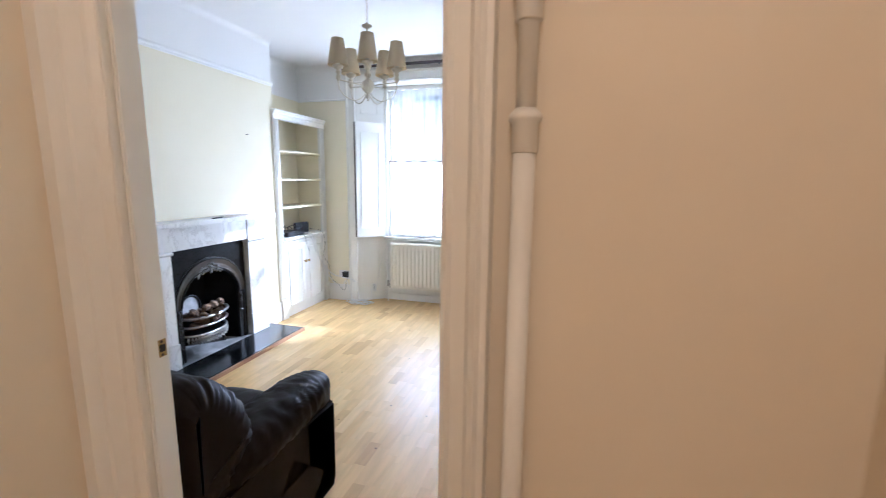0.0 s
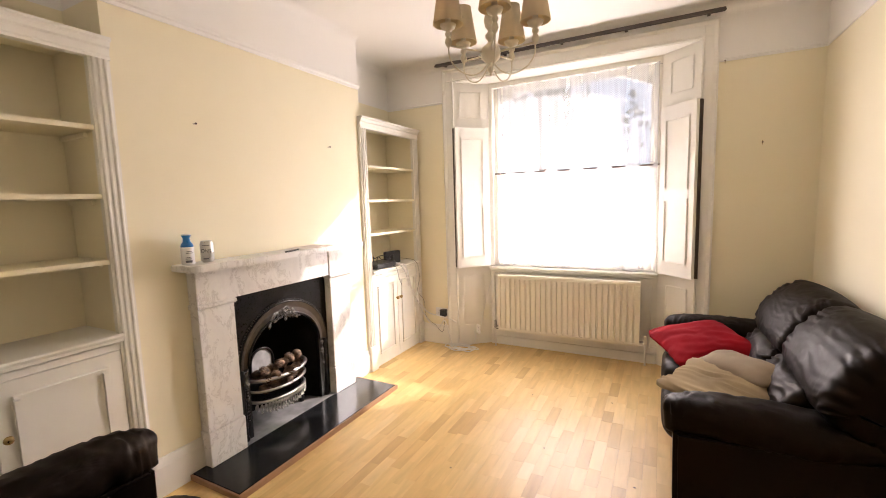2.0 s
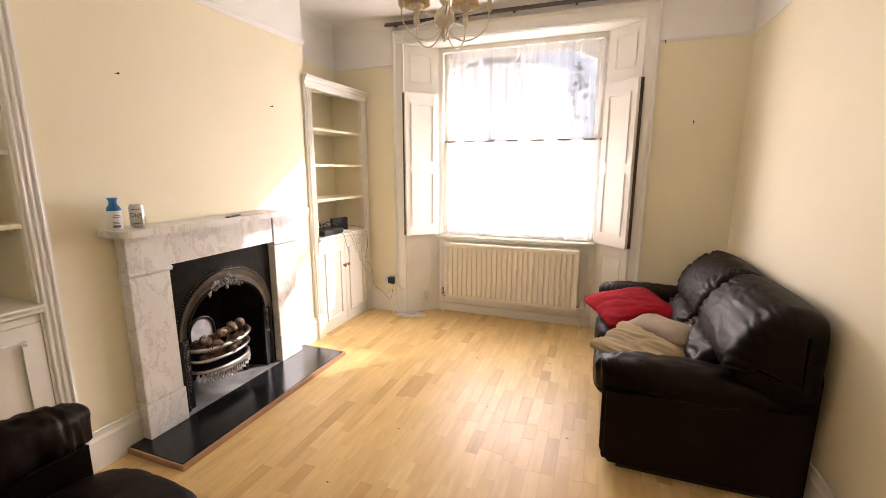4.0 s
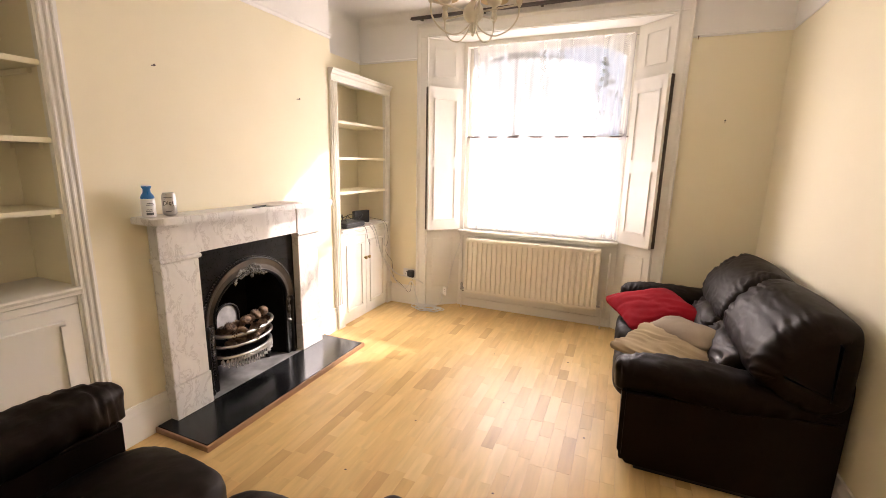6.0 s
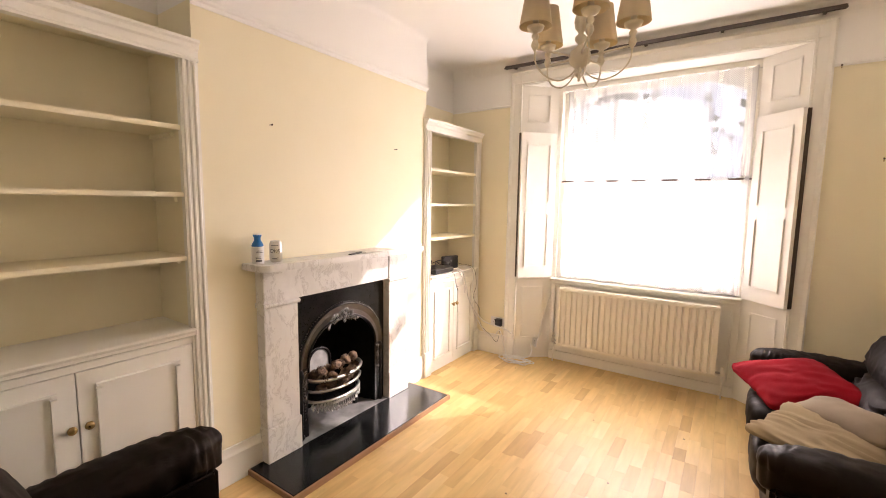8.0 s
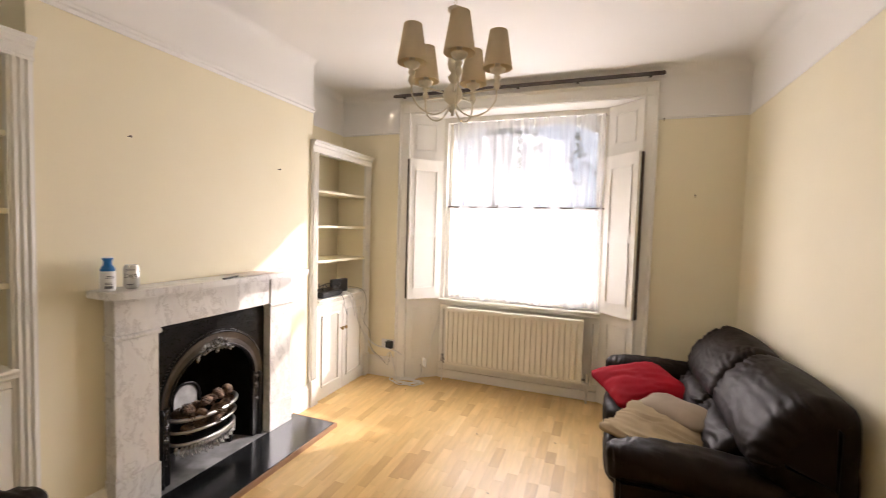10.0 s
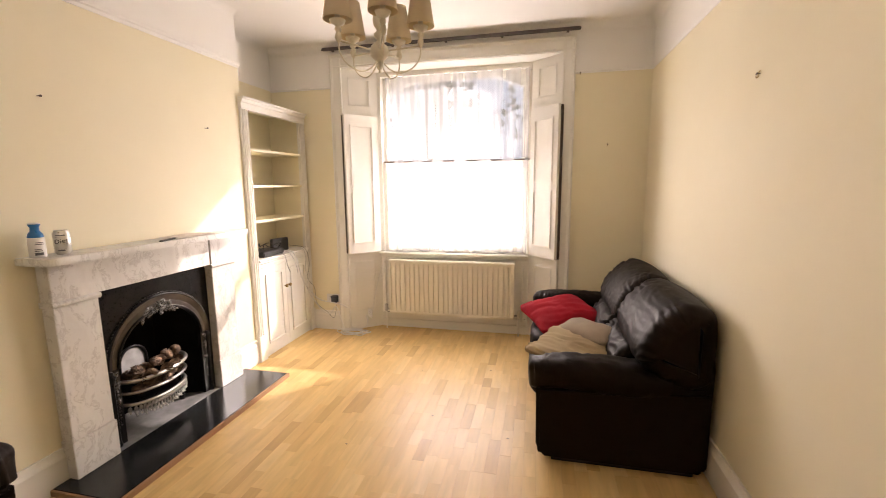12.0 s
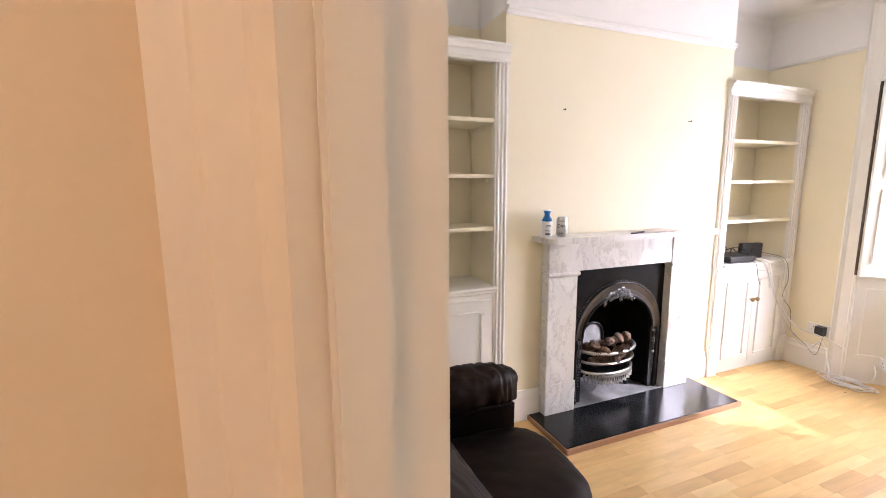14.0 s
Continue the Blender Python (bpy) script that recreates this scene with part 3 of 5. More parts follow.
# net curtains
def net_curtain(name, z0, z1, y, seed, parent_label):
    bm = B()
    nx, nz = 220, 18
    x0, x1 = SL + 0.095, SR - 0.02
    grid = []
    for i in range(nx + 1):
        u = i / nx
        x = x0 + (x1 - x0) * u
        col = []
        lift = 0.030 * max(0.0, min(1.0, 0.5 - 2.2 * math.sin(u * 43 + 1.2 * math.sin(u * 5)))) if z0 < 1.5 else 0.0
        for k in range(nz + 1):
            v = k / nz
            fold = 0.010 * math.sin(u * 63 + seed + 0.8 * math.sin(u * 9 + seed)) + 0.006 * math.sin(u * 121 + 2.1 * seed) + 0.012 * noise.noise((u * 7, v * 1.5, seed))
            top = 0.014 * max(0.0, math.sin(u * 60 + 0.6 + 0.5 * math.sin(u * 11))) * max(0, (v - 0.9) / 0.1)
            hem = (0.011 * (0.5 + 0.5 * math.sin(u * 60 + 0.6)) if z0 > 1.5 else 0.010 * math.sin(u * 33 + seed)) * max(0, 1 - 5 * v)
            col.append(bm.verts.new((x, y + fold * (0.45 + 0.55 * (1 - v)) * (1.0 if v < 0.93 else 0.3) - (0.012 if z0 < 1.5 and v > 0.93 else 0.0), z0 + (z1 - z0) * v - (top if z0 > 1.5 else 0) + hem + lift * max(0, (v - 0.9) / 0.1))))
        grid.append(col)
    for i in range(nx):
        for k in range(nz):
            bm.faces.new((grid[i][k], grid[i + 1][k], grid[i + 1][k + 1], grid[i][k + 1]))
    c = holder(name, parent_label, "curtain")
    part("net", bm, NET, c, smooth=True)
    if z0 > 1.5:
        part("wire", tube(B(), [(x0 - 0.02, y + 0.012, z1 - 0.020), ((x0 + x1) / 2, y + 0.012, z1 - 0.024), (x1 + 0.02, y + 0.012, z1 - 0.020)], 0.003), STEEL, c)
    else:
        # added dark bar: stands for the backlit meeting rail's shade between the nets
        part("shade_rod", tube(B(), [(x0 - 0.03, y + 0.006, z1 + 0.010), (x1 + 0.02, y + 0.006, z1 + 0.010)], 0.0075), DARK, c, "added dark rod standing for the shade on the backlit meeting rail")


net_curtain("net_curtain", 1.736, HEAD - 0.03, SY - 0.012, 0.6, "sheer white net curtain gathered on a wire over the upper sash")
net_curtain("net_curtain", SILL + 0.02, 1.716, SY - 0.022, 2.2, "sheer white net curtain gathered on a wire over the lower sash")


# shutters
def shutter(hx, fx, fy, group):
    """Hinged at hx beside the sash, its free edge at (fx, fy)."""
    z0, z1 = 0.815, 2.172
    a, b = Vector((hx, SY - 0.035, 0)), Vector((fx, fy, 0))
    run, d = (b - a).length, (b - a).normalized()
    n = Vector((-d.y, d.x, 0))
    if n.x * ((SL + SR) / 2 - hx) < 0:
        n = -n
    m = Matrix(((d.x, n.x, 0, a.x), (d.y, n.y, 0, a.y), (0, 0, 1, 0), (0, 0, 0, 1)))
    s = holder("window_shutter", "white panelled wooden window shutter folded open, dark at its bare edge", "shutter", group=group)
    leaf = part("front_leaf", box(B(), 0, run, -0.028, 0, z0, z1), GLOSS, s)
    leaf.data.transform(m)
    back = part("back_leaf", box(B(), 0.02, run + 0.004, -0.058, -0.031, z0 + 0.003, z1 - 0.003), DARK, s, "dark unpainted folded leaf")
    back.data.transform(m)
    for p0, p1 in ((z0 + 0.10, z0 + 0.62), (z0 + 0.70, z1 - 0.10)):
        f = B()
        i0, i1, t = 0.055, run - 0.055, 0.014
        for q in ((i0, i1, p0, p0 + t), (i0, i1, p1 - t, p1), (i0, i0 + t, p0 + t, p1 - t), (i1 - t, i1, p0 + t, p1 - t)):
            box(f, q[0], q[1], 0, 0.008, q[2], q[3])
        part("panel_moulding", f, GLOSS, leaf, bevel=0.0025).data.transform(m)
    for z in (z0 + 0.2, z1 - 0.2):
        part("hinge", box(B(), -0.006, 0.004, -0.004, 0.006, z - 0.035, z + 0.035), GLOSS, s, bevel=0.001).data.transform(m)


shutter(SL + 0.005, -2.39, 4.925, "shutters of the window")
shutter(SR - 0.005, -0.408, 4.925, "shutters of the window")

# curtain track
track = holder("curtain_track", "grey brown metal curtain track above the window", "curtain track")
part("track", box(B(), -2.58, -0.25, 4.915, 4.945, 2.750, 2.775), TRACK, track, bevel=0.004)
part("lip", box(B(), -2.58, -0.25, 4.900, 4.912, 2.744, 2.758), TRACK, track, bevel=0.003)
for x in (-2.5, -1.9, -1.4, -0.9, -0.35):
    part("bracket", box(B(), x - 0.010, x + 0.010, 4.945, WY, 2.755, 2.770), TRACK, track)


# radiator
def radiator():
    x0, x1, z0, z1, y = -2.045, -0.766, 0.175, 0.735, 5.095
    r = holder("radiator", "cream enamelled panel radiator below the window", "radiator")
    n = 25
    pitch = (x1 - x0 - 0.03) / n
    pts = [(x0, y + 0.03), (x0, y)]
    for i in range(n):
        a = x0 + 0.015 + i * pitch
        pts += [(a + pitch * 0.10, y), (a + pitch * 0.22, y + 0.014), (a + pitch * 0.42, y + 0.014), (a + pitch * 0.54, y)]
    pts += [(x1, y), (x1, y + 0.03)]
    part("front_panel", prism(B(), pts, "z", z0 + 0.03, z1 - 0.03), RAD_PAINT, r)
    for a, b in ((z0, z0 + 0.03), (z1 - 0.03, z1)):
        part("header", box(B(), x0, x1, y - 0.001, y + 0.032, a, b), RAD_PAINT, r, bevel=0.006)
    part("back_panel", box(B(), x0 + 0.01, x1 - 0.01, y + 0.055, y + 0.075, z0, z1), RAD_PAINT, r, bevel=0.006)
    part("top_grille", box(B(), x0 + 0.004, x1 - 0.004, y + 0.006, y + 0.078, z1 - 0.002, z1 + 0.004), RAD_PAINT, r)
    for x, s in ((x0, -1), (x1, 1)):
        xx = x + s * 0.045
        part("pipe", tube(B(), [(xx, y + 0.04, 0.0), (xx, y + 0.04, z0 + 0.05)], 0.0075, 12), GLOSS, r, smooth=True)
        v = part("valve", lathe(B(), [(0.014, z0 + 0.015), (0.016, z0 + 0.02), (0.016, z0 + 0.05), (0.011, z0 + 0.055), (0.013, z0 + 0.06), (0.013, z0 + 0.085), (0.008, z0 + 0.09)], (xx, y + 0.04, 0), 16), STEEL if s < 0 else RAD_PAINT, r, smooth=True)
        part("tail", tube(B(), [(xx, y + 0.04, z0 + 0.035), (x, y + 0.04, z0 + 0.035)], 0.009, 12), STEEL, v, smooth=True)
        part("riser", tube(B(), [(xx + s * 0.03, SY - 0.01, 0.13), (xx + s * 0.03, SY - 0.01, 0.70)], 0.007, 10), GLOSS, r, smooth=True)
    for x in (x0 + 0.2, x1 - 0.2):
        part("bracket", box(B(), x - 0.02, x + 0.02, y + 0.075, SY, z0 + 0.05, z1 - 0.05), RAD_PAINT, r)


radiator()


# ---- alcove bookcases ----
def bookcase(y0, y1, label, knobs, shelves, zt0, zt1, led):
    c = holder("alcove_bookcase", label, "bookcase", group="alcove bookcases")
    fw, d = 0.085, 0.02
    f = BX + 0.02
    for a, b in ((y0, y0 + fw), (y1 - fw, y1)):
        bm = B()
        box(bm, f - 0.03, f, a, b, 0.0, zt0)
        p = part("pilaster", bm, GLOSS, c)
        w = (b - a) / 7
        for k in (1, 3, 5):
            part("reed", prism(B(), [(f, a + w * (k - 0.15)), (f + 0.010, a + w * (k + 0.1)), (f + 0.012, a + w * (k + 0.5)), (f + 0.010, a + w * (k + 0.9)), (f, a + w * (k + 1.15))], "z", 0.22, zt0), GLOSS, p)
        part("plinth_block", box(B(), f, f + 0.02, a - 0.004, b + 0.004, 0, 0.22), GLOSS, c, bevel=0.004)
    ep = [(f - 0.03, zt0), (f + 0.010, zt0), (f + 0.012, zt0 + 0.012), (f + 0.006, zt0 + 0.018), (f + 0.008, zt0 + 0.048), (f + 0.018, zt0 + 0.056), (f + 0.022, zt0 + 0.074), (f + 0.034, zt0 + 0.082), (f + 0.036, zt1), (f - 0.03, zt1)]
    part("entablature", prism(B(), ep, "y", y0 - 0.004, y1 + 0.0), GLOSS, c)
    i0, i1 = y0 + fw, y1 - fw
    part("top_board", box(B(), AX, f - 0.03, y0, y1, zt1 - 0.03, zt1 - 0.004), SHELF_PAINT, c)
    for a, b in ((y0 + 0.002, i0 - 0.012), (i1 + 0.012, y1 - 0.002)):
        part("side", box(B(), AX, f - 0.03, a, b, 0, zt1 - 0.03), SHELF_PAINT, c)
    part("back_board", box(B(), AX, AX + 0.008, i0 - 0.012, i1 + 0.012, led, zt1 - 0.03), SHELF_PAINT, c)
    for z in shelves:
        part("shelf", box(B(), AX + 0.008, f - 0.010, i0 - 0.012, i1 + 0.012, z - 0.022, z), SHELF_PAINT, c, bevel=0.003)
        part("cleat", box(B(), AX + 0.01, f - 0.10, i1 - 0.004, i1 + 0.012, z - 0.045, z - 0.024), SHELF_PAINT, c, bevel=0.002)
    lp = [(AX, led), (f + 0.022, led), (f + 0.026, led - 0.008), (f + 0.020, led - 0.018), (f + 0.012, led - 0.022), (f + 0.012, led - 0.034), (f + 0.004, led - 0.040), (f - 0.01, led - 0.045), (AX, led - 0.045)]
    part("ledge", prism(B(), lp, "y", i0 - 0.012, i1 + 0.012), GLOSS, c)
    part("inner_floor", box(B(), AX, f - 0.03, i0 - 0.012, i1 + 0.012, 0.0, 0.05), DARK, c)
    mid = (i0 + i1) / 2
    part("top_rail", box(B(), f - 0.03, f - 0.004, i0, i1, led - 0.075, led - 0.045), GLOSS, c)
    for n, (a, b) in enumerate(((i0 + 0.002, mid - 0.0015), (mid + 0.0015, i1 - 0.002))):
        z0, z1 = 0.05, led - 0.078
        door = part("door", box(B(), f - 0.026, f, a, b, z0, z1), GLOSS, c, bevel=0.002)
        bm = B()
        e, t = 0.06, 0.020
        for q in ((a + e, b - e, z0 + e, z0 + e + t), (a + e, b - e, z1 - e - t, z1 - e), (a + e, a + e + t, z0 + e + t, z1 - e - t), (b - e - t, b - e, z0 + e + t, z1 - e - t)):
            prism(bm, [(f, q[2]), (f + 0.012, q[2] + 0.004), (f + 0.012, q[3] - 0.004), (f, q[3])], "y", q[0], q[1])
        part("panel_moulding", bm, GLOSS, door)
        if n in knobs:
            ky = (mid - 0.028) if n == 0 else (mid + 0.028)
            part("knob", lathe(B(), [(0.007, f), (0.006, f + 0.010), (0.013, f + 0.014), (0.017, f + 0.022), (0.015, f + 0.030), (0.006, f + 0.034)], (0, ky, led - 0.30), 18, "x"), BRASS, door, "round aged brass knob", smooth=True)
    part("kick_board", box(B(), f - 0.03, f - 0.012, i0, i1, 0, 0.048), GLOSS, c)


bookcase(4.072, WY - 0.006, "white built-in alcove bookcase with reeded frame, shelves and two cupboard doors", (0, 1), (1.208, 1.506, 1.804), 2.10, 2.195, 0.875)
bookcase(1.23, 2.288, "white built-in alcove bookcase with empty shelves over two cupboard doors", (0, 1), (1.246, 1.546, 1.852), 2.145, 2.238, 0.897)
structure("alcove_return", box(B(), AX, BX - 0.015, BY, 1.228, 0, RAIL), CREAM, "cream painted return beside the alcove bookcase", "wall")


# ---- fireplace ----
SF = -2.802      # face of the surround
MID = 3.166


def chimneypiece():
    c = holder("chimneypiece", "white veined marble chimneypiece with plain pilasters and a shelf", "fireplace surround")
    for a, b in ((2.552, 2.768), (3.564, 3.780)):
        part("jamb", box(B(), BX, SF, a, b, 0.235, 0.925), MARBLE, c, bevel=0.003)
        part("plinth", box(B(), BX, SF + 0.008, a - 0.006, b + 0.006, 0.033, 0.235), MARBLE, c, bevel=0.003)
        part("capital", prism(B(), [(BX, 0.925), (SF + 0.004, 0.925), (SF + 0.014, 0.933), (SF + 0.016, 0.943), (SF + 0.010, 0.951), (SF + 0.002, 0.953), (BX, 0.953)], "y", a - 0.008, b + 0.008), MARBLE, c)
        part("corner_block", box(B(), BX, SF + 0.004, a - 0.002, b + 0.002, 0.953, 1.143), MARBLE, c, bevel=0.003)
    part("lintel", box(B(), BX, SF - 0.004, 2.771, 3.561, 0.952, 1.143), MARBLE, c, bevel=0.003)
    bm = B()
    y0, y1, x1, r = 2.475, 3.857, -2.682, 0.045
    pts = [(BX, y0), (x1 - r, y0)] + [(x1 - r + r * math.sin(t * math.pi / 12), y0 + r - r * math.cos(t * math.pi / 12)) for t in range(1, 7)]
    pts += [(x1 - r + r * math.cos(t * math.pi / 12), y1 - r + r * math.sin(t * math.pi / 12)) for t in range(0, 7)] + [(BX, y1)]
    prism(bm, pts, "z", 1.145, 1.180)
    part("shelf", bm, MARBLE, c, bevel=0.004)


chimneypiece()
hearth = holder("hearth", "polished black slate hearth slab with a wooden edging strip", "hearth")
part("slab", box(B(), BX, -2.470, 2.470, 3.868, 0.0, 0.033), SLATE, hearth, bevel=0.002)
part("edging", box(B(), -2.469, -2.452, 2.457, 3.881, 0.0, 0.032), TRIM_WOOD, hearth, "brown wooden edging strip", bevel=0.002)
part("edging", box(B(), BX, -2.4695, 2.457, 2.469, 0.0, 0.032), TRIM_WOOD, hearth, "brown wooden edging strip", bevel=0.002)
part("edging", box(B(), BX, -2.4695, 3.869, 3.881, 0.0, 0.032), TRIM_WOOD, hearth, "brown wooden edging strip", bevel=0.002)


def arch_pts(r, w, spring, n=20):
    return [(MID + w * math.cos(math.pi * i / n), spring + r * math.sin(math.pi * i / n)) for i in range(n + 1)]


def leaf(bm, at, turn, size):
    """A cast leaf: a pointed lozenge with a raised spine, lying in the plane of the insert."""
    m = Matrix.Translation(at) @ Matrix.Rotation(turn, 4, "X")
    pts = ((0, 0, 0), (0, 0.42, 0.45), (0, 0.30, 0.75), (0, 0, 1.25), (0, -0.30, 0.75), (0, -0.42, 0.45))
    ring = [bm.verts.new(m @ (Vector(p) * size)) for p in pts]
    top = bm.verts.new(m @ (Vector((0.38, 0, 0.6)) * size))
    for k in range(6):
        bm.faces.new((ring[k], ring[(k + 1) % 6], top))


def fire_insert():
    c = holder("fire_insert", "black cast iron arched fireplace insert with a bowed basket grate", "fireplace")
    f = BX + 0.02
    spring, hw, rise = 0.485, 0.300, 0.262
    # plate with an arched opening
    inner = arch_pts(rise, hw, spring, 28)
    pts = [(FY1, 0.036), (FY1, FZ), (FY0, FZ), (FY0, 0.036), (MID - hw, 0.036), *inner[::-1], (MID + hw, 0.036)]
    part("plate", prism(B(), pts, "x", f - 0.025, f), IRON, c)
    # broad hollow band round the arch, with raised lips
    def band_ring(w0, r0, x0, w1, r1, x1, a0=0.0, n=40):
        bm = B()
        lo, hi = [], []
        for i in range(n + 1):
            a = a0 + (math.pi - 2 * a0) * i / n
            lo.append(bm.verts.new((x0, MID + w0 * math.cos(a), spring + r0 * math.sin(a))))
            hi.append(bm.verts.new((x1, MID + w1 * math.cos(a), spring + r1 * math.sin(a))))
        for i in range(n):
            bm.faces.new((lo[i], lo[i + 1], hi[i + 1], hi[i]))
        return bm

    part("arch_band", band_ring(hw + 0.006, rise + 0.008, f + 0.006, hw + 0.036, rise + 0.044, f + 0.003), BAND, c, "polished iron arch band", smooth=True)
    part("arch_band", band_ring(hw + 0.036, rise + 0.044, f + 0.003, hw + 0.062, rise + 0.082, f + 0.016), BAND, c, "polished iron arch band", smooth=True)
    for w, r, rad in ((hw + 0.004, rise + 0.005, 0.008), (hw + 0.066, rise + 0.086, 0.007)):
        part("arch_lip", tube(B(), [(f + 0.008, y, z) for y, z in arch_pts(r, w, spring, 40)], rad, 8), IRON, c, smooth=True)
    beads = B()
    for y, z in arch_pts(rise + 0.099, hw + 0.075, spring, 64):
        bmesh.ops.create_icosphere(beads, subdivisions=1, radius=0.0058, matrix=Matrix.Translation((f + 0.004, y, z)))
    tagged(part("beading", beads, IRON_GLINT, c, "fine iron beading, highlights put into its paler colour", smooth=True), kind="stuff")
    for s in (-1, 1):
        drop = B()
        for k in range(16):
            z = 0.455 - k * 0.020
            big = k in (0, 3, 4, 8)
            bmesh.ops.create_icosphere(drop, subdivisions=1, radius=0.013 if big else 0.0065, matrix=Matrix.Translation((f + 0.007, MID + s * 0.326, z)) @ Matrix.Diagonal((0.6, 1, 1.1, 1)))
            if big:
                for q in (-1, 1):
                    leaf(drop, (f + 0.004, MID + s * 0.326 + q * 0.004, z), q * 1.1, 0.022)
        part("side_drop", drop, IRON_GLINT, c, "cast iron flower drop, highlights put into its paler colour", smooth=True)
        part("column", lathe(B(), [(0.016, 0.036), (0.018, 0.05), (0.011, 0.07), (0.011, 0.40), (0.018, 0.42), (0.020, 0.45), (0.011, 0.48)], (f + 0.004, MID + s * 0.352, 0), 14), IRON, c, smooth=True)
    # spray of flowers and leaves at the crown
    boss = B()
    rng = random.Random(5)
    for k in range(15):
        a = (k - 7) / 7
        y, z = MID - 0.008 + a * 0.118, 0.762 - 0.038 * a * a
        leaf(boss, (f + 0.010, y, z), a * 0.9 + rng.uniform(-0.5, 0.5), rng.uniform(0.024, 0.038))
        leaf(boss, (f + 0.010, y, z - 0.006), math.pi + a * 0.6 + rng.uniform(-0.6, 0.6), rng.uniform(0.020, 0.034))
    for y, z, rad in ((0, 0.760, 0.019), (-0.034, 0.748, 0.014), (0.034, 0.750, 0.014), (-0.062, 0.742, 0.011), (0.064, 0.742, 0.011), (0.0, 0.722, 0.012), (-0.018, 0.790, 0.011), (0.020, 0.788, 0.011), (-0.092, 0.728, 0.009), (0.094, 0.728, 0.009)):
        for q in range(6):
            bmesh.ops.create_icosphere(boss, subdivisions=1, radius=rad * 0.48, matrix=Matrix.Translation((f + 0.020, MID - 0.008 + y + rad * 0.7 * math.cos(q * 1.047), z + rad * 0.7 * math.sin(q * 1.047))))
        bmesh.ops.create_icosphere(boss, subdivisions=1, radius=rad * 0.5, matrix=Matrix.Translation((f + 0.026, MID - 0.008 + y, z)))
    part("flower_boss", boss, IRON_GLINT, c, "cast iron spray of flowers, highlights put into its paler colour", smooth=True)
    # firebox behind
    bm = B()
    box(bm, AX + 0.02, AX + 0.05, MID - 0.33, MID + 0.33, 0.02, 0.85)
    prism(bm, [(f - 0.026, MID - 0.305), (f - 0.026, MID - 0.345), (AX + 0.05, MID - 0.25), (AX + 0.05, MID - 0.21)], "z", 0.02, 0.85)
    prism(bm, [(f - 0.026, MID + 0.305), (f - 0.026, MID + 0.345), (AX + 0.05, MID + 0.25), (AX + 0.05, MID + 0.21)], "z", 0.02, 0.85)
    box(bm, AX + 0.02, f - 0.026, MID - 0.345, MID + 0.345, 0.78, 0.85)
    part("firebox", bm, SOOT, c, "soot black firebox")
    part("back_hearth", box(B(), AX + 0.02, SF - 0.004, FY0 - 0.003, FY1 + 0.003, 0.0, 0.0355), ASH, c, "worn grey back hearth")
    # bowed basket, set back inside the opening
    GY, gx = 3.128, -2.945

    def bow(z, d, w, r):
        return tube(B(), [(gx + d * math.sin(math.pi * i / 28) ** 0.8, GY - w * math.cos(math.pi * i / 28), z - 0.012 * math.sin(math.pi * i / 28)) for i in range(29)], r, 8)

    part("grate_floor", prism(B(), [(gx - 0.10, GY - 0.19), (gx - 0.10, GY + 0.19), (gx, GY + 0.205), (gx + 0.08, GY + 0.15), (gx + 0.115, GY), (gx + 0.08, GY - 0.15), (gx, GY - 0.205)], "z", 0.200, 0.213), IRON, c)
    for z, d, w, r in ((0.376, 0.145, 0.232, 0.0125), (0.302, 0.138, 0.226, 0.0095), (0.228, 0.128, 0.218, 0.0105)):
        part("bar", bow(z, d, w, r), BARS, c, "worn polished iron bar", smooth=True)
    for s in (-1, 1):
        part("end_post", lathe(B(), [(0.017, 0.036), (0.019, 0.06), (0.010, 0.08), (0.010, 0.20), (0.013, 0.22), (0.009, 0.24), (0.009, 0.37), (0.015, 0.385), (0.017, 0.40), (0.008, 0.415)], (gx - 0.005, GY + s * 0.228, 0), 12), IRON, c, smooth=True)
    # openwork apron that hangs below the lowest bar
    fr = B()
    for k in range(21):
        u = -0.93 + 1.86 * k / 20
        x, y = gx + 0.128 * (1 - u * u) ** 0.4, GY + 0.218 * u
        drop = 0.030 + 0.026 * (1 - u * u) + (0.010 if k % 2 else 0)
        loop = [(x + 0.002, y + 0.010 * math.cos(t * math.pi / 5), 0.208 - drop / 2 + drop / 2 * math.sin(t * math.pi / 5)) for t in range(11)]
        tube(fr, loop, 0.0035, 5)
        bmesh.ops.create_icosphere(fr, subdivisions=1, radius=0.0075, matrix=Matrix.Translation((x + 0.004, y, 0.203 - drop)))
        leaf(fr, (x + 0.002, y, 0.205), math.pi, 0.020)
    tagged(part("fringe", fr, BARS, c, "worn polished iron fringe", smooth=True), kind="stuff")
    arch = [(GY - 0.135, 0.33), *[(GY - 0.045 - 0.09 * math.cos(math.pi * t / 12), 0.425 + 0.092 * math.sin(math.pi * t / 12)) for t in range(13)], (GY + 0.045, 0.33)]
    slab = part("fire_back", prism(B(), arch, "x", gx - 0.085, gx - 0.065), FIREBRICK, c, "worn grey firebrick slab", bevel=0.004)
    part("rim", tube(B(), [(gx - 0.062, y, z) for y, z in arch], 0.009, 8), IRON, slab, smooth=True)


fire_insert()


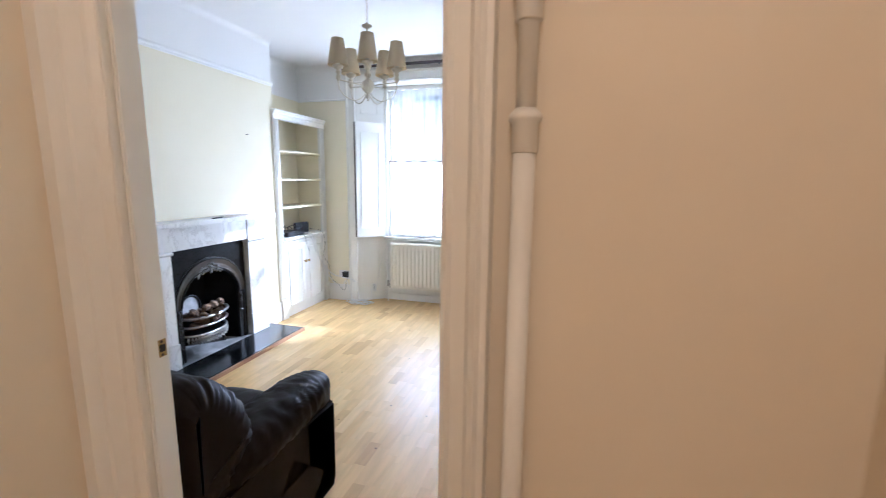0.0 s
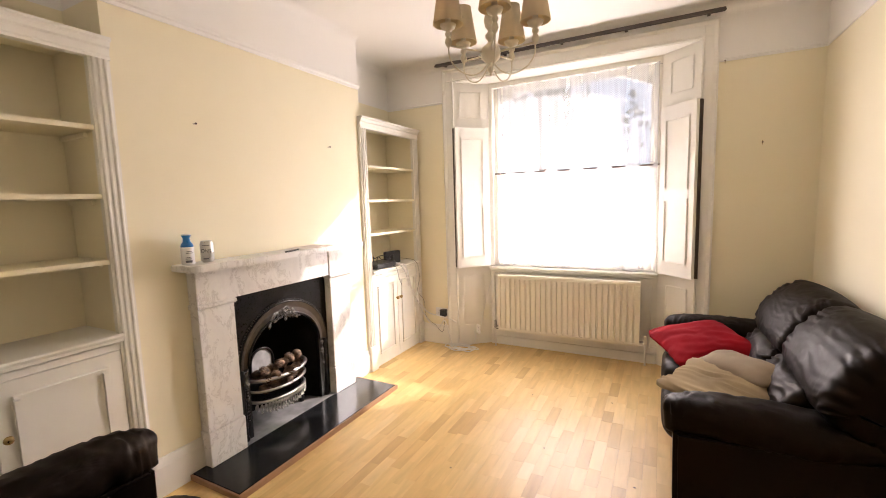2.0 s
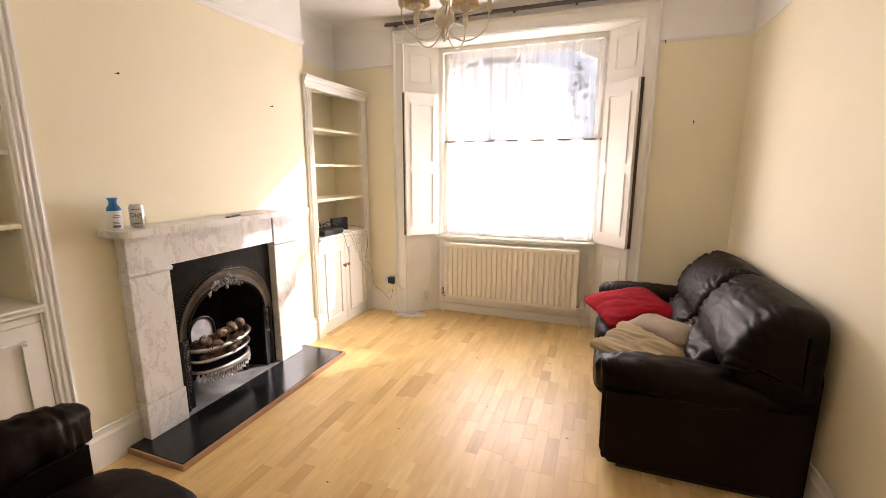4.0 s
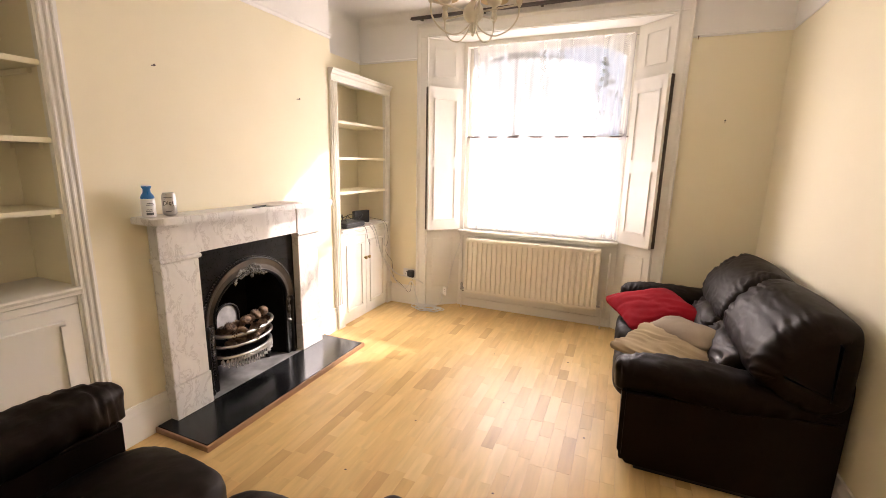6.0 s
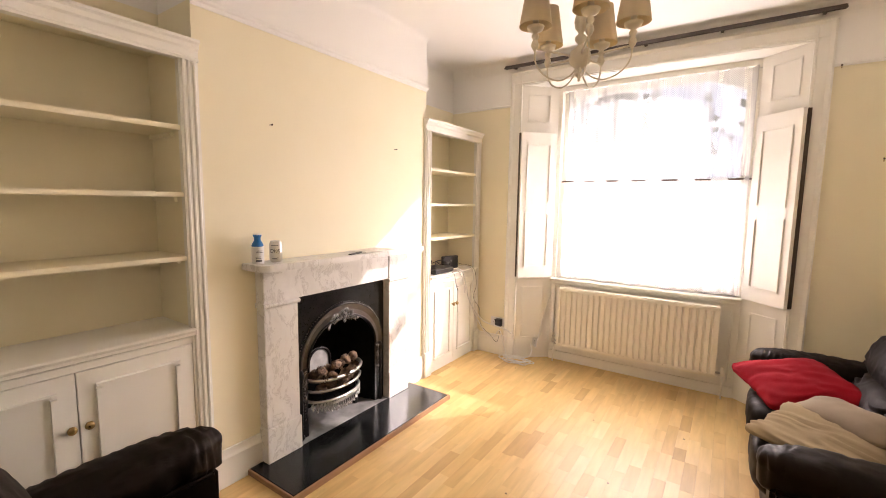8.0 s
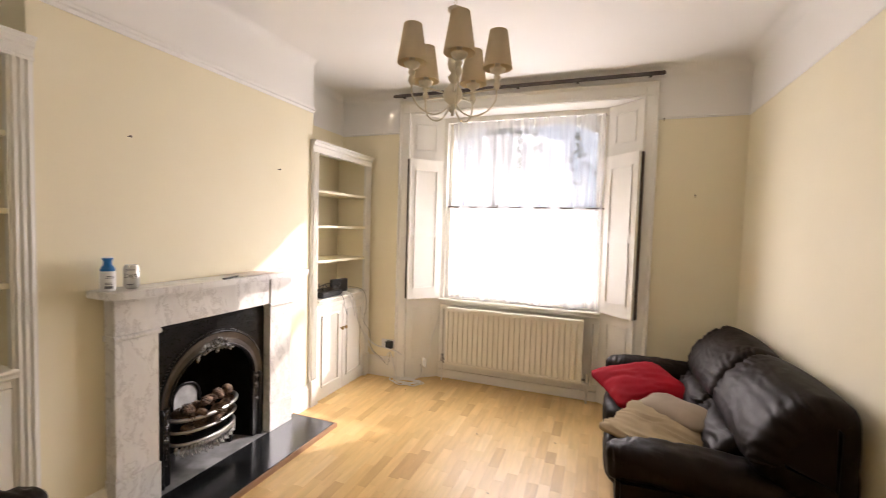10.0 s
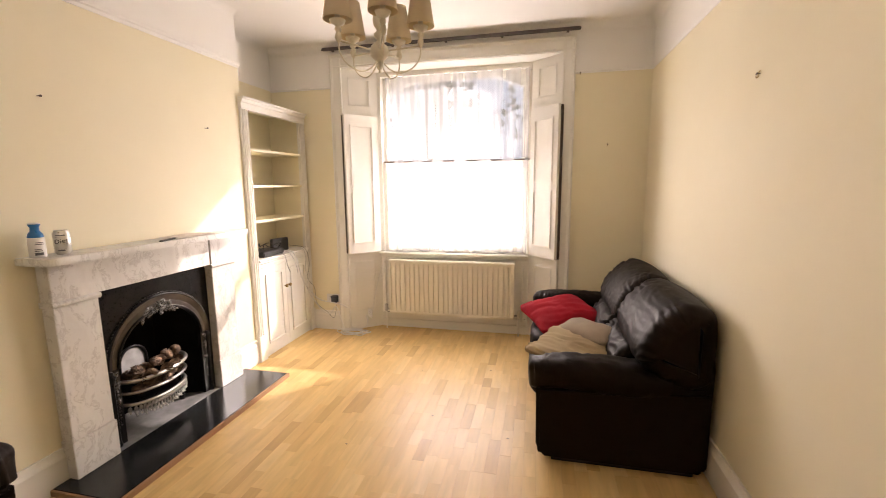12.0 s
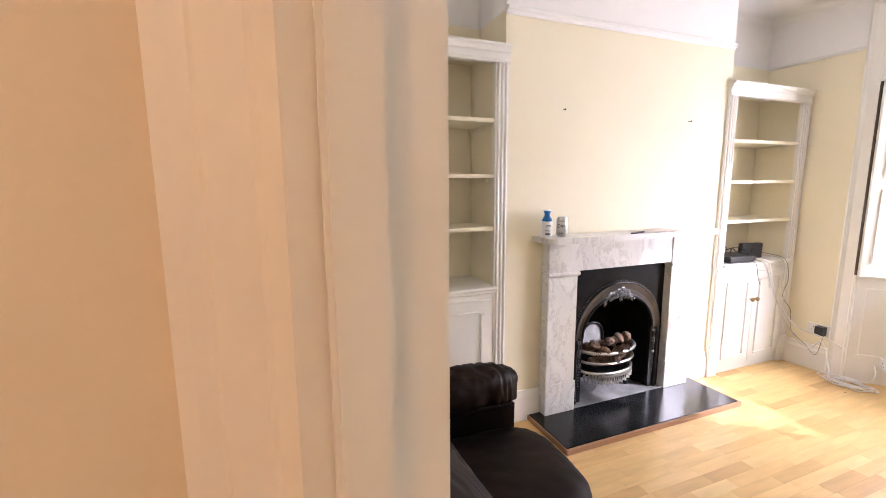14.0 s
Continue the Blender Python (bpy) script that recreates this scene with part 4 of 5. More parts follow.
def pine_cone_mesh():
    bm = B()
    lathe(bm, [(0.004, -0.045), (0.018, -0.036), (0.023, -0.015), (0.019, 0.015), (0.010, 0.038), (0.002, 0.046)], seg=8)
    for k in range(70):
        t = k / 70
        a = k * 2.39996
        z = -0.040 + 0.082 * t
        r = 0.030 * math.sin(math.pi * min(1, 0.16 + 0.84 * (1 - t))) ** 0.8 + 0.004
        m = Matrix.Translation((r * math.cos(a), r * math.sin(a), z)) @ Euler((0, -0.5, a), "XYZ").to_matrix().to_4x4()
        q = [m @ Vector(p) for p in ((-0.010, -0.006, 0), (-0.010, 0.006, 0), (0.008, 0.008, 0.001), (0.012, 0, 0.004), (0.008, -0.008, 0.001), (-0.002, 0, -0.005))]
        vs = [bm.verts.new(p) for p in q]
        bm.faces.new(vs[:5])
        for i in range(5):
            bm.faces.new((vs[i], vs[(i + 1) % 5], vs[5]))
    return mesh_of("pine_cone", bm, CONE)


cone_mesh = pine_cone_mesh()
rng = random.Random(3)
for dx, dy, dz, s in ((0.06, -0.17, 0.40, 1.15), (0.085, -0.09, 0.405, 1.2), (0.10, 0.0, 0.40, 1.2), (0.085, 0.08, 0.405, 1.1), (0.055, 0.16, 0.405, 1.2), (0.01, -0.12, 0.43, 1.1), (0.02, 0.03, 0.445, 1.15), (0.0, 0.13, 0.44, 1.15), (-0.04, 0.0, 0.40, 1.2), (0.0, 0.20, 0.455, 1.1), (0.05, -0.02, 0.46, 1.0), (-0.05, -0.15, 0.40, 1.2), (0.04, 0.10, 0.345, 1.2), (0.05, -0.08, 0.34, 1.2), (0.08, 0.02, 0.34, 1.2), (0.03, -0.16, 0.33, 1.1), (0.03, 0.17, 0.34, 1.1), (0.0, 0.0, 0.34, 1.2)):
    ob = new("pine_cone", cone_mesh)
    ob.matrix_world = Matrix.Translation((-2.915 + dx, 3.128 + 0.88 * dy, dz - 0.035)) @ Euler((rng.uniform(0, 6), rng.uniform(0.4, 1.4), rng.uniform(0, 6))).to_matrix().to_4x4() @ Matrix.Scale(0.74 * s, 4)
    tagged(ob, "dry brown pine cone heaped in the iron grate", "pine cone", "pine cones in the grate")


# ---- sofas ----
def upholster(bm, x0, x1, profile, r0, r1, crown, crease, seed, steps=44, rings=72, swell=None):
    """A stuffed leather section: a closed side profile (y, z) carried from x0 to x1, rounded at both ends."""
    n = len(profile)
    ring = []
    for k in range(rings):
        u = k * n / rings
        i, f = int(u), u - int(u)
        p = [Vector((0, *profile[(i + d) % n])) for d in (-1, 0, 1, 2)]
        ring.append(0.5 * (2 * p[1] + (p[2] - p[0]) * f + (2 * p[0] - 5 * p[1] + 4 * p[2] - p[3]) * f * f + (3 * p[1] - p[0] - 3 * p[2] + p[3]) * f ** 3))
    mid = sum(ring, Vector()) / rings
    out = []
    for k in range(rings):
        d = ring[(k + 1) % rings] - ring[k - 1]
        w = Vector((0, -d.z, d.y)).normalized()
        out.append(w if w.dot(ring[k] - mid) > 0 else -w)
    ends = []
    L = x1 - x0
    cols = []
    for i in range(steps + 1):
        u = 0.5 - 0.5 * math.cos(math.pi * i / steps)
        x = x0 + L * u
        pull = 0.0
        for d, r in ((u * L, r0), ((1 - u) * L, r1)):
            if d < r:
                pull += r - math.sqrt(max(0.0, r * r - (r - d) ** 2))
        col = []
        for k in range(rings):
            q = ring[k]
            h = crown * (math.sin(math.pi * u) ** 0.7) - pull
            g = Vector((x * 5, q.y * 5, q.z * 5)) + Vector((seed, 0, 0))
            bend = Vector((noise.noise(g), noise.noise(g + Vector((7, 3, 0))), noise.noise(g + Vector((0, 5, 9))))) * 0.7
            folds = 1 - 2.2 * abs(noise.noise(Vector((x * 4, q.y * 30, q.z * 30)) + bend * 2.4 + Vector((seed, seed, 0))))
            gather = 1 - 2.2 * abs(noise.noise(Vector((x * 34, q.y * 5, q.z * 5)) + bend * 2.6 + Vector((0, seed, 3))))
            edge = max(0.0, 1 - min(u, 1 - u) * L / 0.16)
            low = max(0.0, 1 - (q.z - min(p[1] for p in profile)) / 0.16)
            soft = (0.0 if pull > 0.75 * max(r0, r1) else 1.0) * min(1.0, max(0.0, (0.25 - out[k].y) / 0.5))
            h += soft * (crease * (0.42 * folds + 1.5 * edge * folds + 1.0 * low * gather) + 0.2 * crease * noise.noise(g * 1.7))
            p = Vector((x, 0, 0)) + q + out[k] * h
            if swell:
                p = swell(p, u)
            col.append(bm.verts.new(p))
        cols.append(col)
    for i in range(steps):
        for k in range(rings):
            bm.faces.new((cols[i][k], cols[i][(k + 1) % rings], cols[i + 1][(k + 1) % rings], cols[i + 1][k]))
    bm.faces.new(cols[0][::-1])
    bm.faces.new(cols[-1])
    bmesh.ops.recalc_face_normals(bm, faces=bm.faces[:])
    return bm


def sofa(label, lift):
    """Two seats; lift: how far each worn arm pad stands above the usual; its back lies towards +y, its front towards -y, origin on the floor at the middle of the back."""
    c = holder("sofa", label, "sofa", group="leather sofas")
    W, D = 1.50, 0.885
    aw = 0.23
    inner = W - 2 * aw
    part("base", box(B(), -W / 2 + aw - 0.02, W / 2 - aw + 0.02, -D + 0.05, -0.06, 0.04, 0.26), LEATHER, c, bevel=0.02, segments=3)
    part("plinth", box(B(), -W / 2 + 0.05, W / 2 - 0.05, -D + 0.12, -0.06, 0.0, 0.04), PLASTIC, c)
    for s in (-1, 1):
        x0 = s * (W / 2 - aw / 2)
        top = lift[s] - 0.02
        pts = [(-0.02, 0.03), (-D + 0.06, 0.03), (-D + 0.035, 0.08), (-D + 0.03, 0.50 + top), (-0.42, 0.50 + top), (-0.02, 0.48)]
        arm = part("arm", prism(B(), pts, "x", s * (W / 2 - 0.115), s * (W / 2 - 0.010)), LEATHER, c, bevel=0.02, segments=4)
        part("arm_front", prism(B(), [(-0.30, 0.03), (-D + 0.06, 0.03), (-D + 0.04, 0.08), (-D + 0.035, 0.50 + top), (-0.30, 0.52 + top)], "x", x0 - 0.105, x0 + 0.09), LEATHER, arm, bevel=0.02, segments=3)

        def roll(q):
            fore = max(0.0, (-q.y - 0.10) / 0.30)
            aft = max(0.0, (q.y + 0.05) / 0.36)
            q.z += 0.016 * fore - 0.016 * aft
            if q.z < 0:
                q.z -= 0.05 * max(0.0, (-q.y - 0.26) / 0.12)
            q.x *= 1 + 0.07 * fore - 0.07 * aft
            return q
        bm = puff(B(), (x0, -0.455, 0.532 + lift[s]), (0.121, 0.440, 0.088), 2.5, 40, 0.003, 3.1 * s, roll, (9, 30, 8, 0.0075))
        part("arm_pad", bm, LEATHER, arm, smooth=True)
    for s in (-1, 1):
        cx = s * inner / 4

        def crown(q):
            q.z += 0.018 * (1 - (q.x / (inner / 4)) ** 2) * (1 if q.z > 0 else 0)
            return q
        part("seat_cushion", puff(B(), (cx, -0.565, 0.335), (inner / 4 + 0.006, 0.335, 0.105), 4.4, 30, 0.003, 7.0 + s, crown, (22, 9, 9, 0.003)), LEATHER, c, smooth=True)
        lp = [(-0.425, 0.40), (-0.435, 0.47), (-0.415, 0.54), (-0.365, 0.595), (-0.28, 0.61), (-0.21, 0.56), (-0.20, 0.46), (-0.24, 0.37), (-0.34, 0.35)]
        a, b = sorted((s * 0.003, s * (inner / 2 + 0.012)))
        part("lumbar_cushion", upholster(B(), a, b, lp, 0.05, 0.05, 0.016, 0.010, 21.0 + s, 74, 110), LEATHER, c, smooth=True)
        up = [(-0.295, 0.555), (-0.335, 0.60), (-0.335, 0.66), (-0.300, 0.745), (-0.245, 0.815), (-0.180, 0.868), (-0.115, 0.890), (-0.055, 0.878), (-0.016, 0.845), (-0.004, 0.76), (-0.004, 0.64), (-0.01, 0.52), (-0.10, 0.47), (-0.22, 0.49)]
        a, b = sorted((s * 0.002, s * (W / 2 - 0.004)))
        part("back_cushion", upholster(B(), a, b, up, 0.09 if s < 0 else 0.06, 0.06 if s < 0 else 0.09, 0.022, 0.0075, 33.0 + 4 * s, 90, 150), LEATHER, c, smooth=True)
    bp = [(-0.30, 0.035), (0.0, 0.035), (0.0, 0.60), (-0.03, 0.76), (-0.10, 0.82), (-0.20, 0.77), (-0.27, 0.66), (-0.28, 0.54), (-0.30, 0.42)]
    part("back", prism(B(), bp, "x", -W / 2 + 0.040, W / 2 - 0.040), LEATHER, c, bevel=0.012, segments=3)
    return c


s1 = sofa("dark brown leather two-seat sofa with cushions, against the wall", {-1: 0.0, 1: -0.045})
s1.matrix_basis = pose(RX - 0.028, 3.955, 0, 0, 0, -90)
s2 = sofa("empty dark brown leather two-seat sofa beside the doorway", {-1: 0.0, 1: 0.035})
s2.matrix_basis = pose(-1.730, BY + 0.03, 0, 0, 0, 180)


def scatter_cushion(name, label, material, m, half, power, seed, wrinkle=0.010, folds=None):
    bm = B()

    def pinch(q):
        u, v = q.x / half[0], q.y / half[1]
        k = (1 - abs(u) ** 3.2) * (1 - abs(v) ** 3.2)
        e = 1 + 0.17 * (abs(u) * abs(v)) ** 2
        return Vector((q.x * e, q.y * e, q.z * (0.10 + 0.90 * max(k, 0) ** 0.6)))
    puff(bm, (0, 0, 0), half, power, 34, wrinkle, seed, pinch, folds)
    bm.transform(m)
    return single(name, bm, material, label, "cushion", smooth=True)


scatter_cushion("cushion", "plain red cotton scatter cushion on the leather sofa", RED, pose(-0.375, 4.31, 0.520, 9, -8, 25), (0.235, 0.22, 0.068), 5.5, 1.0, 0.006, (6, 20, 6, 0.006))
scatter_cushion("cushion", "crumpled beige cushion cover lying flat on the sofa seat", BEIGE, pose(-0.32, 3.70, 0.475, 6, 3, -30), (0.225, 0.19, 0.032), 5.5, 2.0, 0.005, (3, 24, 3, 0.020))
scatter_cushion("cushion", "taupe cotton scatter cushion leaning on the beige one", TAUPE, pose(-0.225, 3.87, 0.535, 14, -4, -49), (0.215, 0.10, 0.050), 3.6, 3.0, 0.005, (5, 10, 6, 0.004))


# ---- chandelier ----
def chandelier():
    cx, cy = -1.322, 3.09
    c = holder("chandelier", "ivory five-arm chandelier with cream cone shades, unlit", "chandelier")
    z = 2.03
    part("stem", lathe(B(), [(0.002, z), (0.008, z + 0.004), (0.005, z + 0.012), (0.016, z + 0.024), (0.018, z + 0.034), (0.008, z + 0.046), (0.02, z + 0.056), (0.040, z + 0.075), (0.046, z + 0.098), (0.040, z + 0.121), (0.018, z + 0.14),
                             (0.010, z + 0.150), (0.022, z + 0.165), (0.024, z + 0.178), (0.010, z + 0.195), (0.024, z + 0.215), (0.029, z + 0.240), (0.024, z + 0.265), (0.008, z + 0.285), (0.007, z + 0.33), (0.014, z + 0.34), (0.014, z + 0.352), (0.006, z + 0.365), (0.006, z + 0.455), (0.013, z + 0.462), (0.034, z + 0.472), (0.034, z + 0.482), (0.010, z + 0.492), (0.004, z + 0.50)], (cx, cy, 0), 24), IVORY, c, smooth=True)
    ch = B()
    k = 0
    zz = z + 0.50
    while zz < TOP - 0.05:
        a = (k % 2) * math.pi / 2
        loop = [(cx + 0.006 * math.cos(t * math.pi / 6) * math.cos(a), cy + 0.006 * math.cos(t * math.pi / 6) * math.sin(a), zz + 0.011 + 0.012 * math.sin(t * math.pi / 6)) for t in range(13)]
        tube(ch, loop, 0.0016, 5)
        zz += 0.019
        k += 1
    part("chain", ch, IVORY, c, smooth=True)
    part("ceiling_rose", lathe(B(), [(0.008, TOP - 0.05), (0.03, TOP - 0.042), (0.05, TOP - 0.02), (0.054, TOP)], (cx, cy, 0), 24), IVORY, c, smooth=True)
    for i in range(5):
        a = radians(-72 + 72 * i + 8)
        u = Vector((math.cos(a), math.sin(a), 0))

        def at(r, h):
            return Vector((cx, cy, 0)) + u * r + Vector((0, 0, h))
        arm = part("arm", tube(B(), [at(0.03, z + 0.10), at(0.20, z + 0.118)], 0.0042, 8), IVORY, c, smooth=True)
        part("scroll", tube(B(), curve_pts([at(0.012, z + 0.055), at(0.05, z + 0.015), at(0.10, z - 0.002), at(0.16, z + 0.02), at(0.195, z + 0.065), at(0.20, z + 0.118)], 6), 0.0035, 8), IVORY, arm, smooth=True)
        p = at(0.20, 0)
        part("candle_cup", lathe(B(), [(0.004, z + 0.108), (0.010, z + 0.116), (0.016, z + 0.130), (0.012, z + 0.148), (0.008, z + 0.152), (0.015, z + 0.162), (0.015, z + 0.170), (0.009, z + 0.178), (0.03, z + 0.190), (0.036, z + 0.204), (0.028, z + 0.208), (0.012, z + 0.210), (0.012, z + 0.27)], (p.x, p.y, 0), 18), IVORY, arm, smooth=True)
        sh = lathe(B(), [(0.066, z + 0.206), (0.040, z + 0.370), (0.0385, z + 0.370), (0.0645, z + 0.206)], (p.x, p.y, 0), 28, close=False)
        part("shade", sh, SHADE, arm, "cream fabric cone lampshade", smooth=True)


chandelier()


# ---- things on the mantelshelf and the bookcase ledge ----
MZ = 1.181
bottle = holder("spray_bottle", "small white bottle with blue shoulders and cap on the mantelshelf", "bottle", (-2.795, 2.522, MZ))
part("body", lathe(B(), [(0.028, 0), (0.031, 0.004), (0.031, 0.085), (0.029, 0.092)], seg=28), WHITE_PLASTIC, bottle, smooth=True)
BLUE = surface("blue_plastic", (0.01, 0.16, 0.45), (0.012, 0.18, 0.50), 0.3, scale=6, fine=60, bump=0.02)
part("shoulder", lathe(B(), [(0.029, 0.092), (0.030, 0.096), (0.026, 0.108), (0.017, 0.122), (0.016, 0.136), (0.021, 0.148), (0.022, 0.152)], seg=28), BLUE, bottle, "bright blue plastic shoulders", smooth=True)
part("cap_top", lathe(B(), [(0.0215, 0.1525), (0.0215, 0.156), (0.018, 0.158)], seg=28), WHITE_PLASTIC, bottle, smooth=True)
GREYINK = surface("grey_print", (0.12, 0.12, 0.13), (0.16, 0.16, 0.17), 0.5)


def band(r, a0, a1, z0, z1, n=8):
    bm = B()
    lo, hi = [], []
    for k in range(n + 1):
        a = a0 + (a1 - a0) * k / n
        lo.append(bm.verts.new((r * math.cos(a), r * math.sin(a), z0)))
        hi.append(bm.verts.new((r * math.cos(a), r * math.sin(a), z1)))
    for k in range(n):
        bm.faces.new((lo[k], lo[k + 1], hi[k + 1], hi[k]))
    return bm


for z0, z1, a0, a1 in ((0.012, 0.024, -0.9, 0.1), (0.030, 0.033, -0.9, 0.0), (0.037, 0.040, -0.9, -0.1), (0.060, 0.063, -0.8, 0.3), (0.068, 0.071, -0.7, 0.2)):
    part("print_bar", band(0.0316, a0, a1, z0, z1), GREYINK, bottle)
can = holder("drink_can", "silver drink can with dark script lettering on the mantelshelf", "can", (-2.785, 2.622, MZ))
CAN = surface("silver_can", (0.62, 0.61, 0.58), (0.55, 0.54, 0.51), 0.3, metal=0.8, scale=20, fine=90, bump=0.03)
part("body", lathe(B(), [(0.024, 0), (0.026, 0.003), (0.033, 0.012), (0.033, 0.100), (0.027, 0.111), (0.0275, 0.115), (0.0255, 0.115), (0.025, 0.112)], seg=32), CAN, can, smooth=True)
txt = bpy.data.curves.new("lettering", "FONT")
txt.body, txt.size, txt.extrude, txt.align_x = "Diet", 0.030, 0.0004, "CENTER"
tob = new("lettering_curve", txt)
bpy.context.view_layer.update()
tm = bpy.data.meshes.new_from_object(tob.evaluated_get(bpy.context.evaluated_depsgraph_get()))
bpy.data.objects.remove(tob)
for v in tm.vertices:
    a = -0.75 + v.co.x / 0.0335
    v.co = Vector(((0.0334 + v.co.z) * math.cos(a), (0.0334 + v.co.z) * math.sin(a), 0.055 + v.co.y + 0.12 * v.co.x))
tm.materials.clear()
tm.materials.append(PLASTIC)
lob = new("lettering", tm)
lob.parent = can
for z0, z1, a0, a1 in ((0.018, 0.024, -1.2, -0.4), (0.090, 0.094, -1.3, -0.2)):
    part("print_bar", band(0.0333, a0, a1, z0, z1), GREYINK, can)
PAPER = surface("paper", (0.70, 0.60, 0.54), (0.80, 0.74, 0.70), 0.6, scale=14, fine=90, bump=0.05)
mag = holder("magazine", "thin pale magazine lying on the mantelshelf", "magazine")
for k, (a, x, y) in enumerate(((-8, -2.775, 3.36), (5, -2.77, 3.34))):
    bm = box(B(), -0.075, 0.075, -0.14, 0.14, MZ + 0.004 * k, MZ + 0.004 * k + 0.0035)
    bm.transform(Matrix.Translation((x, y, 0)) @ Matrix.Rotation(radians(a), 4, "Z"))
    part("cover" if k else "pages", bm, PAPER, mag)
pen = box(B(), -0.012, 0.012, -0.08, 0.08, MZ, MZ + 0.008)
pen.transform(Matrix.Translation((-2.715, 3.15, 0)) @ Matrix.Rotation(radians(18), 4, "Z"))
single("black_wallet", pen, PLASTIC, "flat black pouch beside the magazine on the mantelshelf", "pouch", bevel=0.002)

LZ = 0.876
router = holder("router", "flat black set-top box on the bookcase ledge", "router", (-2.955, 4.38, LZ))
part("body", box(B(), -0.10, 0.10, -0.15, 0.15, 0.006, 0.052), PLASTIC, router, bevel=0.008, segments=3)
for dx in (-0.07, 0.07):
    for dy in (-0.1, 0.1):
        part("foot", lathe(B(), [(0.009, 0), (0.009, 0.007)], (dx, dy, 0), 10), PLASTIC, router)
hub = holder("broadband_hub", "small upright black box on the bookcase ledge", "router", (-2.99, 4.66, LZ))
bm = box(B(), -0.02, 0.02, -0.10, 0.10, 0.0, 0.125)
bm.transform(Matrix.Rotation(radians(-12), 4, "Z"))
part("body", bm, PLASTIC, hub, bevel=0.006, segments=3)


def cable(name, pts, r, mat, label):
    return single(name, tube(B(), curve_pts(pts, 8), r, 6), mat, label, "cable", smooth=True)


cable("black_cable", [(-2.90, 4.31, 0.93), (-2.88, 4.26, 0.96), (-2.92, 4.34, 0.985), (-2.95, 4.45, 0.945), (-2.9, 4.55, 0.98), (-2.96, 4.6, 0.92)], 0.004, PLASTIC, "thin black cable looped over the set-top box")
cable("black_cable", [(-2.88, 4.45, 0.92), (-2.845, 4.47, 0.885), (-2.825, 4.49, 0.86), (-2.822, 4.52, 0.76), (-2.824, 4.56, 0.69)], 0.0018, PLASTIC, "thin black cable hanging over the cupboard door")
cable("white_cable", [(-2.92, 4.52, 0.90), (-2.84, 4.60, 0.89), (-2.815, 4.64, 0.84), (-2.815, 4.70, 0.70), (-2.81, 4.73, 0.60), (-2.79, 4.78, 0.50), (-2.72, 4.86, 0.36), (-2.63, 4.93, 0.31), (-2.50, 4.93, 0.29), (-2.42, 4.90, 0.27)], 0.0065, WHITE_PLASTIC, "white cable trailing from the bookcase ledge")
cable("white_cable", [(-2.98, 4.74, 0.90), (-2.84, 4.80, 0.89), (-2.812, 4.82, 0.80), (-2.81, 4.80, 0.66), (-2.80, 4.86, 0.60), (-2.805, 4.80, 0.50), (-2.78, 4.86, 0.36), (-2.72, 4.93, 0.22), (-2.64, 4.95, 0.18), (-2.56, 4.92, 0.27), (-2.50, 4.90, 0.14), (-2.45, 4.88, 0.02)], 0.005, WHITE_PLASTIC, "white cable hanging down the side of the bookcase")
cable("black_cable", [(-2.96, 4.77, 0.92), (-2.83, 4.84, 0.88), (-2.80, 4.86, 0.72), (-2.81, 4.83, 0.58), (-2.78, 4.90, 0.46), (-2.76, 4.90, 0.30), (-2.68, 4.95, 0.20), (-2.60, 4.95, 0.14), (-2.57, 4.96, 0.30)], 0.0016, PLASTIC, "thin black cable running to the wall socket")
cable("black_cable", [(-2.93, 4.26, 0.94), (-2.90, 4.24, 0.97), (-2.94, 4.29, 1.00), (-2.99, 4.36, 0.96), (-2.95, 4.43, 0.985), (-2.91, 4.50, 0.955), (-2.93, 4.56, 0.90)], 0.0035, PLASTIC, "thin black cable looped over the set-top box")
cable("white_cable", [(-2.90, 4.50, 0.905), (-2.835, 4.55, 0.89), (-2.815, 4.60, 0.83), (-2.812, 4.655, 0.72), (-2.812, 4.665, 0.66)], 0.005, WHITE_PLASTIC, "white cable end hanging over the cupboard door")
rng = random.Random(12)
pts = []
for k in range(66):
    a = k * 0.53
    w = 0.095 + 0.13 * noise.noise((k * 0.23, 3.0, 0.0)) + 0.02 * math.sin(k * 0.13)
    pts.append((-2.36 + 1.25 * w * math.cos(a) + 0.03 * math.sin(k * 0.05), 4.90 + 0.55 * w * math.sin(a), 0.006 + 0.0003 * k + 0.045 * abs( noise.noise((k * 0.2, 0.0, 5.0)))))
pts += [(-2.28, 4.94, 0.05), (-2.25, 4.99, 0.10), (-2.29, 5.06, 0.15)]
cable("cable_coil", pts, 0.0048, WHITE_PLASTIC, "loose coil of white cable on the floor by the window")
cable("white_cable", [(-2.24, 5.10, 0.16), (-2.20, 5.12, 0.40), (-2.15, 5.16, 0.62), (-2.10, 5.19, 0.75)], 0.003, WHITE_PLASTIC, "thin white cable rising across the window panel")


